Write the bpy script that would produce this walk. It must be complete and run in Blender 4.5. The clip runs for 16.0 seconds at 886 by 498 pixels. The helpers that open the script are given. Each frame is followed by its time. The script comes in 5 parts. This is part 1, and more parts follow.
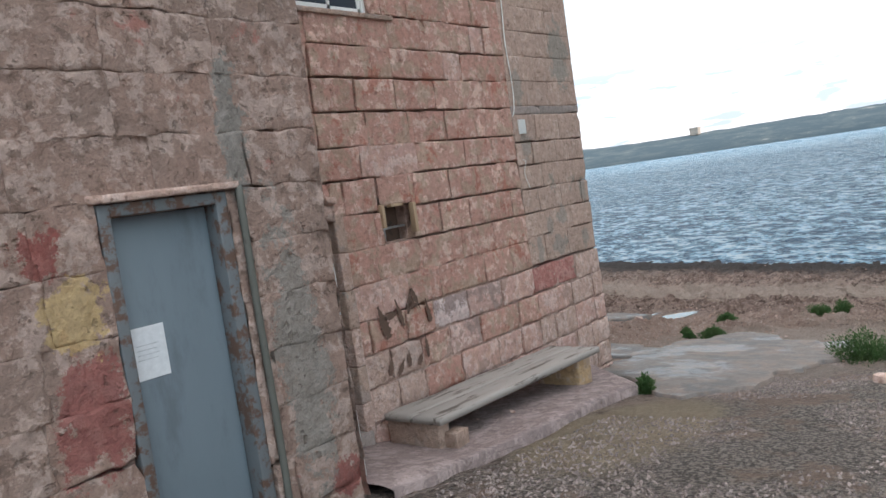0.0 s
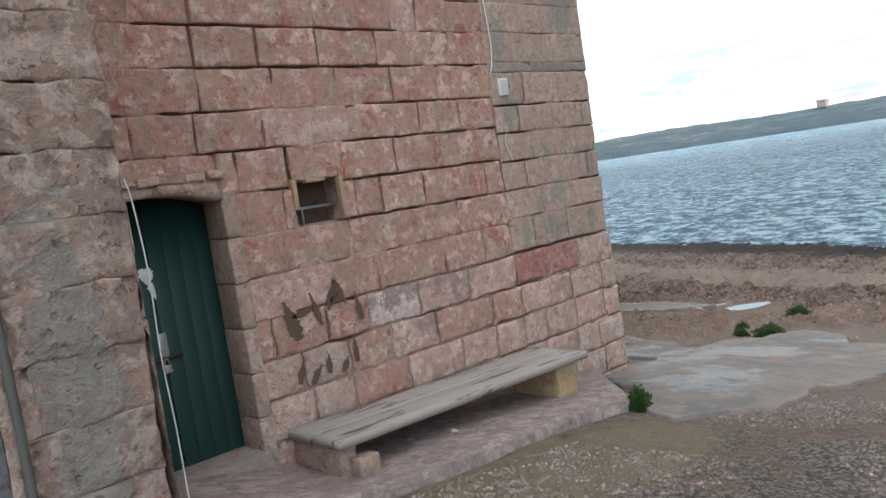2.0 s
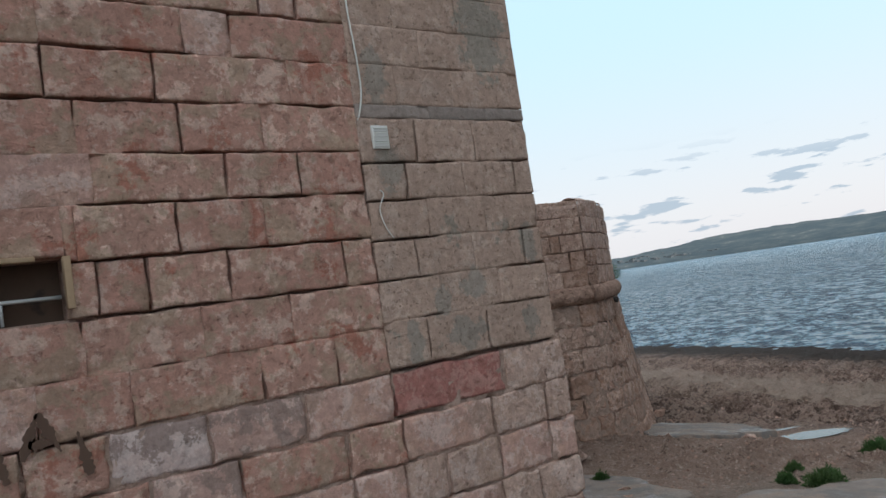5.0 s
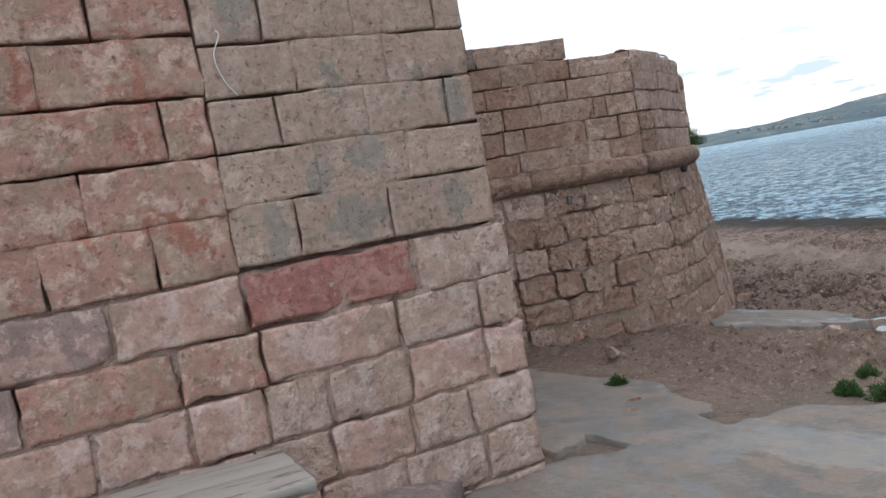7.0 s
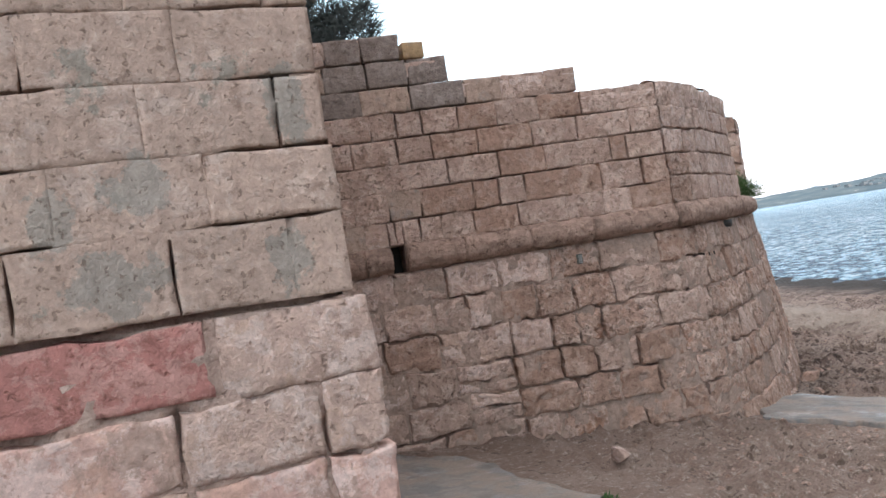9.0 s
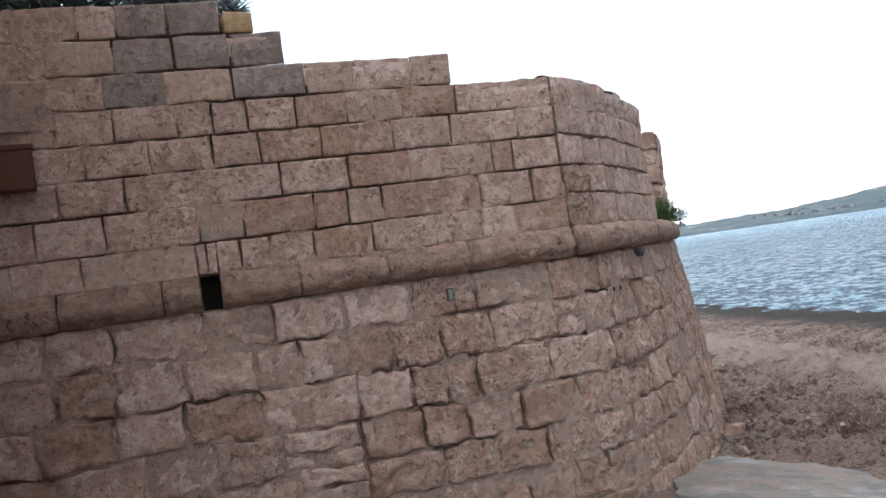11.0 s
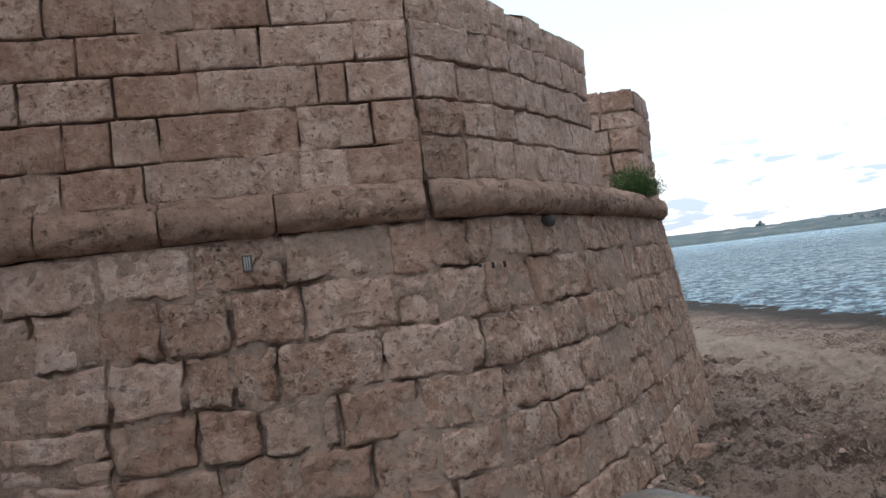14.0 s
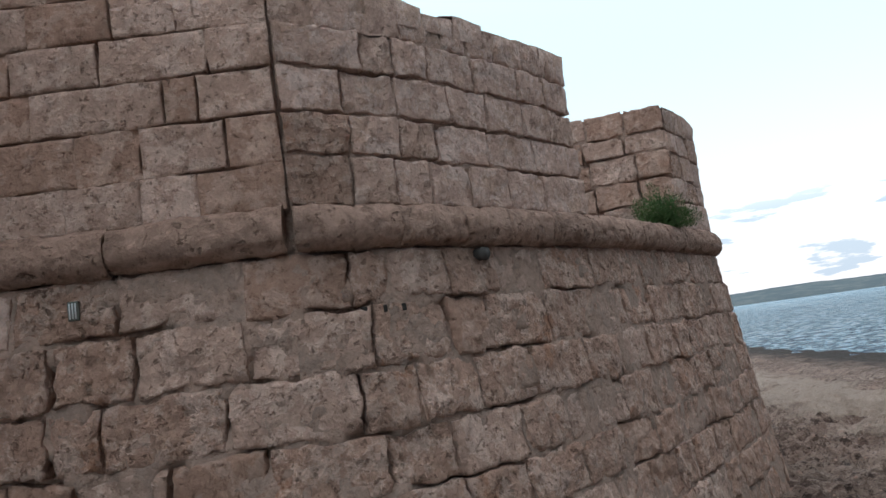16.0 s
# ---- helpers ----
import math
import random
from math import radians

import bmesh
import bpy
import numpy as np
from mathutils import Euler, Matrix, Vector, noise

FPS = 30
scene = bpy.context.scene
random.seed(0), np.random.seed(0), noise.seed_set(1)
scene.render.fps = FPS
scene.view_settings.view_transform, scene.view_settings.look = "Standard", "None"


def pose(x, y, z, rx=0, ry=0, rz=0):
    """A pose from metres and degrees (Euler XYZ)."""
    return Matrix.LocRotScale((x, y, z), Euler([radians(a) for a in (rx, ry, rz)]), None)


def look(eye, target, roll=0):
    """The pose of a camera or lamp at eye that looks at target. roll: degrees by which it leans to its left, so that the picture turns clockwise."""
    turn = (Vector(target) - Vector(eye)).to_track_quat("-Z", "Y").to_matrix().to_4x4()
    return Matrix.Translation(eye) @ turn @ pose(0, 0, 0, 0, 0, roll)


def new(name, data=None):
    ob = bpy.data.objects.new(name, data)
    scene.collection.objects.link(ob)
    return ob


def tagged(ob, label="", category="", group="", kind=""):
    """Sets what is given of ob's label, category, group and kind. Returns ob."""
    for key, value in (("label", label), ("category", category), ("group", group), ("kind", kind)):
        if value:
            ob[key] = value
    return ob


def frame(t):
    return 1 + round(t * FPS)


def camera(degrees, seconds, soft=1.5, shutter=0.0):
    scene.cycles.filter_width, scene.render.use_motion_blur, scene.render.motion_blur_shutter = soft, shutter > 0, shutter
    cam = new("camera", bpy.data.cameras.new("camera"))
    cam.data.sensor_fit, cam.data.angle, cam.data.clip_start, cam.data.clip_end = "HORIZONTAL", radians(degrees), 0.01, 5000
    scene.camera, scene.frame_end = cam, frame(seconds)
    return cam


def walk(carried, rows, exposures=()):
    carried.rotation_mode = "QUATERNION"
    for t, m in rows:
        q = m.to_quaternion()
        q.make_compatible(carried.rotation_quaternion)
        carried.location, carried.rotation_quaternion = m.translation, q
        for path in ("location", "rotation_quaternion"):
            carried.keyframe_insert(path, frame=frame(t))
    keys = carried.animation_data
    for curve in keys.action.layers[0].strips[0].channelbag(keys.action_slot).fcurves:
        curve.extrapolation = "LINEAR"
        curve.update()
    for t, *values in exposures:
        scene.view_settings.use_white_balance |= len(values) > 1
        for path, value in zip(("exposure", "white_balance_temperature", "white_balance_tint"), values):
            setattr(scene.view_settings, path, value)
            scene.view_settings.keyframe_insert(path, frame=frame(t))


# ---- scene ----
U = 1.12  # metres in one unit of the plan below

# ---- camera ----
cam = camera(59.0, 16.0)
PATH = [
    (0, (-4.868, -4.611, 1.969), (-3.327, -3.345, 1.815), -8.3),
    (0.5, (-4.379, -4.656, 1.893), (-2.907, -3.308, 1.763), -8.2),
    (1, (-3.906, -4.679, 1.829), (-2.483, -3.277, 1.725), -7.8),
    (1.5, (-3.439, -4.769, 1.792), (-2.034, -3.351, 1.663), -8.0),
    (2, (-3.055, -4.795, 1.733), (-1.708, -3.326, 1.563), -8.5),
    (2.5, (-2.64, -4.718, 1.731), (-1.313, -3.222, 1.725), -9.2),
    (3, (-2.314, -4.592, 1.645), (-1.133, -2.986, 1.803), -10.0),
    (3.5, (-1.831, -4.564, 1.642), (-0.798, -2.853, 1.709), -9.0),
    (4, (-1.359, -4.475, 1.633), (-0.201, -2.851, 1.785), -8.7),
    (4.5, (-0.887, -4.365, 1.512), (0.281, -2.747, 1.655), -8.3),
    (5, (-0.414, -4.257, 1.434), (0.775, -2.653, 1.545), -8.2),
    (5.2, (-0.222, -4.222, 1.429), (0.966, -2.616, 1.523), -8.3),
    (7.3, (1.686, -3.771, 1.197), (2.493, -1.948, 1.038), -9.5),
    (7.5, (1.845, -3.715, 1.198), (2.625, -1.88, 1.041), -9.2),
    (8, (2.184, -3.449, 1.179), (3.039, -1.643, 1.101), -10.2),
    (8.2, (2.344, -3.351, 1.148), (3.111, -1.504, 1.098), -10.3),
    (10.3, (3.817, -1.931, 1.033), (4.577, -0.083, 1.123), -8.1),
    (10.5, (3.972, -1.818, 1.093), (4.845, -0.02, 1.16), -8.0),
    (11, (4.318, -1.621, 1.033), (5.187, 0.18, 1.085), -8.3),
    (11.5, (4.683, -1.365, 0.961), (5.585, 0.419, 1.015), -9.0),
    (12, (5.025, -1.221, 0.933), (6.071, 0.481, 1.019), -8.7),
    (12.5, (5.359, -1.198, 0.821), (6.397, 0.511, 0.863), -7.2),
    (13, (5.695, -1.039, 0.696), (6.711, 0.684, 0.725), -7.0),
    (13.5, (6.041, -0.914, 0.672), (6.875, 0.903, 0.72), -6.9),
    (14, (6.475, -0.811, 0.633), (7.179, 1.061, 0.695), -6.9),
    (14.5, (6.895, -0.718, 0.551), (7.575, 1.162, 0.617), -7.9),
    (15, (7.316, -0.647, 0.534), (7.945, 1.251, 0.586), -8.2),
    (15.5, (7.718, -0.461, 0.482), (8.288, 1.453, 0.596), -7.7),
    (16, (8.148, -0.31, 0.409), (8.525, 1.64, 0.649), -7.8),
]
walk(cam, [(t, look(Vector(eye) * U, Vector(target) * U, roll)) for t, eye, target, roll in PATH],
     [(0, 0.72, 6550, 15), (1.5, 0.72, 6550, 14), (2.5, 0.75, 6600, 13), (3, 0.5, 6600, 13), (3.5, 0.65, 6600, 13), (4, 0.42, 6500, 13), (4.5, 0.12, 6600, 13), (5.2, 0.04, 6600, 13), (7.3, 0.75, 6500, 15), (8.2, 1.0, 6600, 16), (10.3, 1.34, 6550, 16), (11.0, 1.0, 6550, 16), (11.5, 0.85, 6600, 15), (12, 0.48, 6700, 13), (12.5, 0.22, 6750, 13), (13.5, 0.28, 6650, 13), (14.2, 0.68, 6600, 14), (15, 0.75, 6600, 14), (16, 0.46, 6550, 13)])

# ---- world and sun ----
SUN_AZ, SUN_EL = radians(142), radians(24)
world = bpy.data.worlds.new("sky")
scene.world = world
world.use_nodes = True


def node(nt, kind, links=None):
    n = nt.nodes.new(kind)
    return wire(nt, n, links)


def wire(nt, n, links):
    for k, v in (links or {}).items():
        if isinstance(v, bpy.types.NodeSocket):
            nt.links.new(v, n.inputs[k])
        else:
            n.inputs[k].default_value = v
    return n


def mixc(nt, f, a, b, mode="MIX"):
    n = nt.nodes.new("ShaderNodeMix")
    n.data_type, n.blend_type = "RGBA", mode
    return wire(nt, n, {0: f, 6: a, 7: b}).outputs[2]


def calc(nt, op, a, b=0.0, c=0.0, clamp=False):
    n = nt.nodes.new("ShaderNodeMath")
    n.operation, n.use_clamp = op, clamp
    return wire(nt, n, {0: a, 1: b, 2: c}).outputs[0]


def vec_calc(nt, op, a, b=None, scale=None, out=0):
    n = nt.nodes.new("ShaderNodeVectorMath")
    n.operation = op
    links = {0: a}
    if b is not None:
        links[1] = b
    if scale is not None:
        links[3] = scale
    return wire(nt, n, links).outputs[out]


def step_between(nt, v, lo, hi):
    """0 to 1 smoothly as v goes from lo to hi, or from hi down to lo."""
    n = nt.nodes.new("ShaderNodeMapRange")
    n.interpolation_type = "SMOOTHSTEP"
    return wire(nt, n, {0: v, 1: lo, 2: hi, 3: 0.0, 4: 1.0}).outputs[0]


def rgb(r, g, b):
    return (r, g, b, 1.0)


def build_sky():
    nt = world.node_tree
    nt.nodes.clear()
    sky = nt.nodes.new("ShaderNodeTexSky")
    sky.sky_type, sky.sun_disc, sky.sun_elevation, sky.sun_rotation, sky.dust_density = "NISHITA", False, SUN_EL, SUN_AZ, 2.0
    tc = node(nt, "ShaderNodeTexCoord")
    sep = node(nt, "ShaderNodeSeparateXYZ", {0: tc.outputs["Generated"]})
    up = sep.outputs[2]
    flat = node(nt, "ShaderNodeMapping", {0: tc.outputs["Generated"], 3: (12.0, 12.0, 60.0)})
    puffs = node(nt, "ShaderNodeTexNoise", {"Vector": flat.outputs[0], "Scale": 1.0, "Detail": 5.0, "Roughness": 0.55}).outputs[0]
    low = step_between(nt, up, 0.15, 0.09)
    cloud = calc(nt, "MULTIPLY", step_between(nt, puffs, 0.57, 0.63), low)
    veil = mixc(nt, step_between(nt, up, 0.0, 0.33), rgb(0.62, 0.64, 0.67), rgb(0.47, 0.69, 0.78))
    veil = mixc(nt, step_between(nt, up, 0.36, 0.9), veil, rgb(1.28, 1.32, 1.34))
    veil = mixc(nt, calc(nt, "MULTIPLY", cloud, 0.8), veil, rgb(0.27, 0.37, 0.47))
    thin = vec_calc(nt, "SCALE", sky.outputs[0], scale=0.1)
    both = mixc(nt, 0.85, thin, veil)
    bg = node(nt, "ShaderNodeBackground", {0: both, 1: 1.45})
    node(nt, "ShaderNodeOutputWorld", {0: bg.outputs[0]})


build_sky()
sun_data = bpy.data.lights.new("sun", "SUN")
sun_data.energy, sun_data.angle, sun_data.color = 2.2, radians(40), (1.0, 0.91, 0.82)
sun = new("sun", sun_data)
sun.matrix_world = look(Vector((math.sin(SUN_AZ), math.cos(SUN_AZ), math.tan(SUN_EL))) * 20, (0, 0, 0))


# ---- materials ----
def blank(name, roughness=0.9, spec=0.25):
    m = bpy.data.materials.new(name)
    m.use_nodes = True
    nt = m.node_tree
    b = nt.nodes["Principled BSDF"]
    b.inputs["Roughness"].default_value = roughness
    b.inputs["Specular IOR Level"].default_value = spec
    return m, nt, b


def fuzz(nt, vec, scale, detail=4.0, rough=0.55):
    return node(nt, "ShaderNodeTexNoise", {"Vector": vec, "Scale": scale, "Detail": detail, "Roughness": rough}).outputs[0]


def finish(nt, b, colour, height=None, strength=0.5, distance=0.02, rough=None):
    nt.links.new(colour, b.inputs["Base Color"])
    if height is not None:
        n = node(nt, "ShaderNodeBump", {"Strength": strength, "Distance": distance, "Height": height})
        nt.links.new(n.outputs[0], b.inputs["Normal"])
    if rough is not None:
        nt.links.new(rough, b.inputs["Roughness"])


def stone(name, c1, c2, c3, pits=0.5, bump=0.7, blotch=(0.5, 0.56), extra=None, size=1.6, spots=(), vary=1.0, holes=(24.0, 0.37, 0.29), depth=0.045, patch=None):
    """Weathered limestone: two tints from block to block, ragged blotches of a third, grain, streaks and pits."""
    m, nt, b = blank(name, 0.93, 0.2)
    c1, c2, c3 = [(r * 1.03, g * 0.962, v * 1.025) for r, g, v in (c1, c2, c3)]
    pos = node(nt, "ShaderNodeNewGeometry").outputs["Position"]
    rnd = node(nt, "ShaderNodeObjectInfo").outputs["Random"]
    shift = node(nt, "ShaderNodeCombineXYZ", {0: calc(nt, "MULTIPLY", rnd, 37.0), 1: 0.0, 2: calc(nt, "MULTIPLY", rnd, 11.0)}).outputs[0]
    own = vec_calc(nt, "ADD", pos, shift)
    big, mid, small, fine = fuzz(nt, pos, size, 5.0, 0.6), fuzz(nt, own, 6.0, 8.0, 0.68), fuzz(nt, own, 17.0, 6.0, 0.65), fuzz(nt, own, 70.0, 4.0, 0.6)
    t = calc(nt, "ADD", calc(nt, "MULTIPLY_ADD", rnd, 0.8 * vary, 0.4 - 0.4 * vary), calc(nt, "MULTIPLY_ADD", big, 1.6, -0.7), clamp=True)
    col = mixc(nt, t, rgb(*c1), rgb(*c2))
    col = mixc(nt, calc(nt, "MULTIPLY", step_between(nt, mid, *blotch), 0.8), col, rgb(*c3))
    lime = rgb(*[min(0.7, v * 1.12) for v in c3])
    col = mixc(nt, calc(nt, "MULTIPLY", step_between(nt, fuzz(nt, own, 3.4, 9.0, 0.7), 0.555, 0.61), 0.65), col, lime)
    dark = rgb(c2[0] * 0.6, c2[1] * 0.56, c2[2] * 0.54)
    col = mixc(nt, calc(nt, "MULTIPLY", step_between(nt, fuzz(nt, own, 9.0, 8.0, 0.72), 0.55, 0.63), 0.65), col, dark)
    if patch:
        col = mixc(nt, calc(nt, "MULTIPLY", step_between(nt, fuzz(nt, own, 4.4, 7.0, 0.66), 0.5, 0.56), 0.65), col, rgb(*patch))
    if extra:
        tint, lo, hi = extra
        paint = calc(nt, "MULTIPLY", step_between(nt, fuzz(nt, pos, 2.6, 8.0, 0.72), lo, hi), 0.8)
        col = mixc(nt, paint, col, rgb(*tint))
    for tint, cx, cz, rx, rz in spots:
        p = vec_calc(nt, "SUBTRACT", pos, (cx * U, 0, cz * U))
        p = vec_calc(nt, "MULTIPLY", p, (1 / (rx * U), 0, 1 / (rz * U)))
        reach = calc(nt, "MULTIPLY_ADD", fuzz(nt, pos, 6.5, 9.0, 0.75), 4.2, calc(nt, "SUBTRACT", vec_calc(nt, "LENGTH", p, out=1), 2.1))
        col = mixc(nt, calc(nt, "MULTIPLY", step_between(nt, reach, 1.1, 0.9), 0.8), col, rgb(*tint))
    shade = calc(nt, "MULTIPLY_ADD", small, 1.0, calc(nt, "MULTIPLY_ADD", fine, 0.45, 0.275))
    shade = calc(nt, "MULTIPLY", shade, calc(nt, "MULTIPLY_ADD", rnd, 0.24 * vary, 1.0 - 0.12 * vary))
    col = mixc(nt, 1.0, col, node(nt, "ShaderNodeCombineXYZ", {0: shade, 1: shade, 2: shade}).outputs[0], "MULTIPLY")
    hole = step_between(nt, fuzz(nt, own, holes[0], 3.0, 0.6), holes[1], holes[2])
    # Shade inside the pits is painted dark, besides their dip in the bump.
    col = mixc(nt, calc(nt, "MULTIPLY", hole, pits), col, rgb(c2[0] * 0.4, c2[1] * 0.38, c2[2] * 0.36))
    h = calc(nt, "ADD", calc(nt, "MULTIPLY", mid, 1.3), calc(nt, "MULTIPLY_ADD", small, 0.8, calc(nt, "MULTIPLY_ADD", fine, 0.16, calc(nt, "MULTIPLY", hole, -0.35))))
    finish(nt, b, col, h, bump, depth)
    return m


PINK = stone("pink_washed_limestone", (0.53, 0.312, 0.236), (0.42, 0.27, 0.205), (0.64, 0.48, 0.38), 0.5, 0.6, (0.52, 0.57), ((0.41, 0.165, 0.12), 0.555, 0.61), patch=(0.42, 0.31, 0.23), vary=1.0)
ROSE = stone("rose_plaster_stone", (0.56, 0.375, 0.30), (0.48, 0.325, 0.255), (0.62, 0.49, 0.41), 0.3, 0.5, (0.48, 0.54), ((0.40, 0.27, 0.22), 0.55, 0.58), patch=(0.52, 0.32, 0.25), vary=0.5)
MAUVE = stone("mauve_patched_stone", (0.52, 0.36, 0.29), (0.45, 0.315, 0.255), (0.60, 0.48, 0.40), 0.3, 0.5, (0.5, 0.53), ((0.32, 0.23, 0.205), 0.52, 0.545), vary=0.5)
LIMEWASH = stone("flaking_limewash_stone", (0.57, 0.47, 0.415), (0.53, 0.42, 0.36), (0.62, 0.54, 0.48), 0.2, 0.4, (0.5, 0.56), ((0.29, 0.21, 0.19), 0.54, 0.56), vary=0.3)
SAND = stone("sandy_limestone", (0.475, 0.36, 0.272), (0.41, 0.315, 0.238), (0.37, 0.31, 0.255), 0.5, 0.7, (0.54, 0.6), ((0.275, 0.25, 0.22), 0.61, 0.625))
SMOOTH = stone("smooth_sawn_limestone", (0.475, 0.363, 0.28), (0.415, 0.315, 0.24), (0.50, 0.405, 0.325), 0.6, 0.55, (0.52, 0.6), ((0.30, 0.265, 0.225), 0.6, 0.63), vary=0.8, holes=(30.0, 0.40, 0.34),
               spots=(((0.315, 0.275, 0.24), 2.68, 1.40, 0.07, 0.11), ((0.325, 0.285, 0.25), 2.98, 1.47, 0.10, 0.09), ((0.305, 0.265, 0.232), 2.84, 1.15, 0.15, 0.10), ((0.315, 0.275, 0.24), 2.42, 1.13, 0.06, 0.12), ((0.315, 0.275, 0.24), 3.45, 1.15, 0.07, 0.12), ((0.305, 0.27, 0.237), 3.52, 1.72, 0.08, 0.12), ((0.315, 0.275, 0.24), 2.40, 2.32, 0.10, 0.16), ((0.325, 0.285, 0.25), 2.38, 2.9, 0.09, 0.2), ((0.30, 0.275, 0.24), 3.35, 3.3, 0.2, 0.35)))
PALE = stone("pale_limestone", (0.56, 0.42, 0.33), (0.48, 0.355, 0.275), (0.61, 0.50, 0.415), 0.5, 0.8, extra=((0.50, 0.34, 0.265), 0.54, 0.6), vary=0.7)
REDPAINT = stone("faded_red_paint_on_stone", (0.37, 0.165, 0.135), (0.42, 0.205, 0.165), (0.49, 0.29, 0.235), 0.3, 0.7, (0.485, 0.535), vary=0.5)
MORTAR = stone("dusty_mortar", (0.42, 0.315, 0.24), (0.37, 0.28, 0.215), (0.33, 0.26, 0.205), 0.4, 0.8)
TOWERMORTAR = stone("pink_dusty_mortar", (0.43, 0.315, 0.245), (0.37, 0.275, 0.215), (0.47, 0.365, 0.29), 0.4, 0.8)
CEMENT = stone("grey_cement_patch", (0.31, 0.275, 0.235), (0.35, 0.305, 0.26), (0.28, 0.25, 0.215), 0.1, 0.4)
RENDERED = stone("old_lime_render", (0.385, 0.265, 0.20), (0.25, 0.20, 0.158), (0.46, 0.37, 0.30), 0.4, 0.8, (0.5, 0.55), ((0.38, 0.17, 0.14), 0.61, 0.66),
                 spots=(((0.27, 0.075, 0.065), -3.33, 1.93, 0.11, 0.13), ((0.30, 0.10, 0.09), -3.2, 1.2, 0.16, 0.28), ((0.27, 0.08, 0.07), -1.78, 0.33, 0.12, 0.12),
                        ((0.52, 0.37, 0.18), -3.2, 1.62, 0.14, 0.16), ((0.24, 0.23, 0.21), -2.2, 2.5, 0.09, 0.4), ((0.27, 0.25, 0.225), -1.95, 1.1, 0.16, 0.8)), vary=0.25, holes=(13.0, 0.38, 0.32), depth=0.04)
FORT = stone("fort_limestone", (0.50, 0.37, 0.285), (0.42, 0.305, 0.23), (0.57, 0.45, 0.36), 0.6, 0.9, vary=0.75, holes=(22.0, 0.40, 0.34))
FORTRED = stone("reddish_fort_limestone", (0.42, 0.285, 0.205), (0.355, 0.238, 0.172), (0.48, 0.36, 0.275), 0.55, 0.9, vary=0.65)
RUBBLE = stone("eroded_rubble_stone", (0.55, 0.39, 0.29), (0.455, 0.31, 0.225), (0.62, 0.485, 0.385), 0.6, 1.0, (0.5, 0.56), ((0.42, 0.22, 0.145), 0.585, 0.64), vary=0.9, holes=(19.0, 0.41, 0.35), depth=0.08)
SOOT = stone("blackened_limestone", (0.30, 0.25, 0.205), (0.24, 0.205, 0.172), (0.35, 0.30, 0.25), 0.4, 0.8)
CORDON = stone("cordon_stone", (0.44, 0.315, 0.235), (0.36, 0.26, 0.195), (0.28, 0.20, 0.15), 0.7, 1.0, (0.5, 0.6), holes=(13.0, 0.40, 0.33), depth=0.05)


def simple(name, colour, roughness, metal=0.0, worn=None, grain=30.0, bump=0.15, amount=(0.55, 0.68), stretch=(1, 1, 1)):
    m, nt, b = blank(name, roughness, 0.4)
    b.inputs["Metallic"].default_value = metal
    pos = node(nt, "ShaderNodeNewGeometry").outputs["Position"]
    vec = node(nt, "ShaderNodeMapping", {0: pos, 3: stretch}).outputs[0]
    a, f = fuzz(nt, vec, grain * 0.12, 6.0, 0.65), fuzz(nt, vec, grain, 4.0)
    col = mixc(nt, a, rgb(*[c * 0.8 for c in colour]), rgb(*[min(1, c * 1.2) for c in colour]))
    if worn:
        col = mixc(nt, step_between(nt, fuzz(nt, vec, grain * 0.3, 8.0, 0.7), *amount), col, rgb(*worn))
    finish(nt, b, col, f, bump, 0.01)
    return m


GREYDOOR = simple("grey_painted_metal", (0.175, 0.217, 0.25), 0.45, 0.0, (0.14, 0.17, 0.195), 12, 0.05, (0.5, 0.7), (1, 1, 0.3))
FRAMEGREY = simple("peeling_grey_frame_paint", (0.15, 0.165, 0.175), 0.65, 0.0, (0.12, 0.07, 0.05), 28, 0.3, (0.47, 0.57))
GREENDOOR = simple("dark_green_paint", (0.006, 0.040, 0.035), 0.5, 0.0, (0.010, 0.030, 0.026), 14, 0.1, (0.5, 0.7), (1, 1, 0.25))
PAPER = simple("white_paper", (0.72, 0.74, 0.76), 0.8, grain=240, bump=0.02)
WHITEPAINT = simple("white_paint", (0.72, 0.72, 0.71), 0.6, worn=(0.55, 0.53, 0.5), grain=40)
PRINT = simple("faint_print", (0.52, 0.54, 0.56), 0.8)
PLASTIC = simple("white_plastic", (0.74, 0.74, 0.72), 0.4, grain=40, bump=0.05)
# Near-black colour that stands in for the shade inside holes.
DARK = simple("painted_hollow_shade", (0.03, 0.026, 0.023), 0.95)
WOOD = simple("bare_weathered_wood", (0.44, 0.31, 0.20), 0.8, worn=(0.3, 0.21, 0.14), grain=30)
PLANK = simple("silvered_bench_plank", (0.35, 0.315, 0.285), 0.85, 0.0, (0.13, 0.105, 0.09), 22, 0.6, (0.54, 0.60), (0.18, 1.6, 1))
YELLOWSTONE = stone("yellow_limestone_block", (0.50, 0.36, 0.19), (0.44, 0.32, 0.18), (0.47, 0.38, 0.27), 0.4, 0.5)
RUST = simple("rusty_brown_metal", (0.115, 0.044, 0.03), 0.85, 0.1, (0.12, 0.06, 0.045), 22)
OLIVE = simple("weathered_olive_grey_paint", (0.115, 0.115, 0.10), 0.7, 0.0, (0.07, 0.065, 0.055), 24)
DUSTY = simple("dusty_brown_boards", (0.10, 0.062, 0.045), 0.9, 0.0, (0.05, 0.035, 0.028), 18)
PIPE = simple("grey_plastic_pipe", (0.045, 0.042, 0.04), 0.7, grain=20)
STAIN = simple("dark_brown_stain", (0.13, 0.080, 0.06), 0.95, grain=30, bump=0.3)
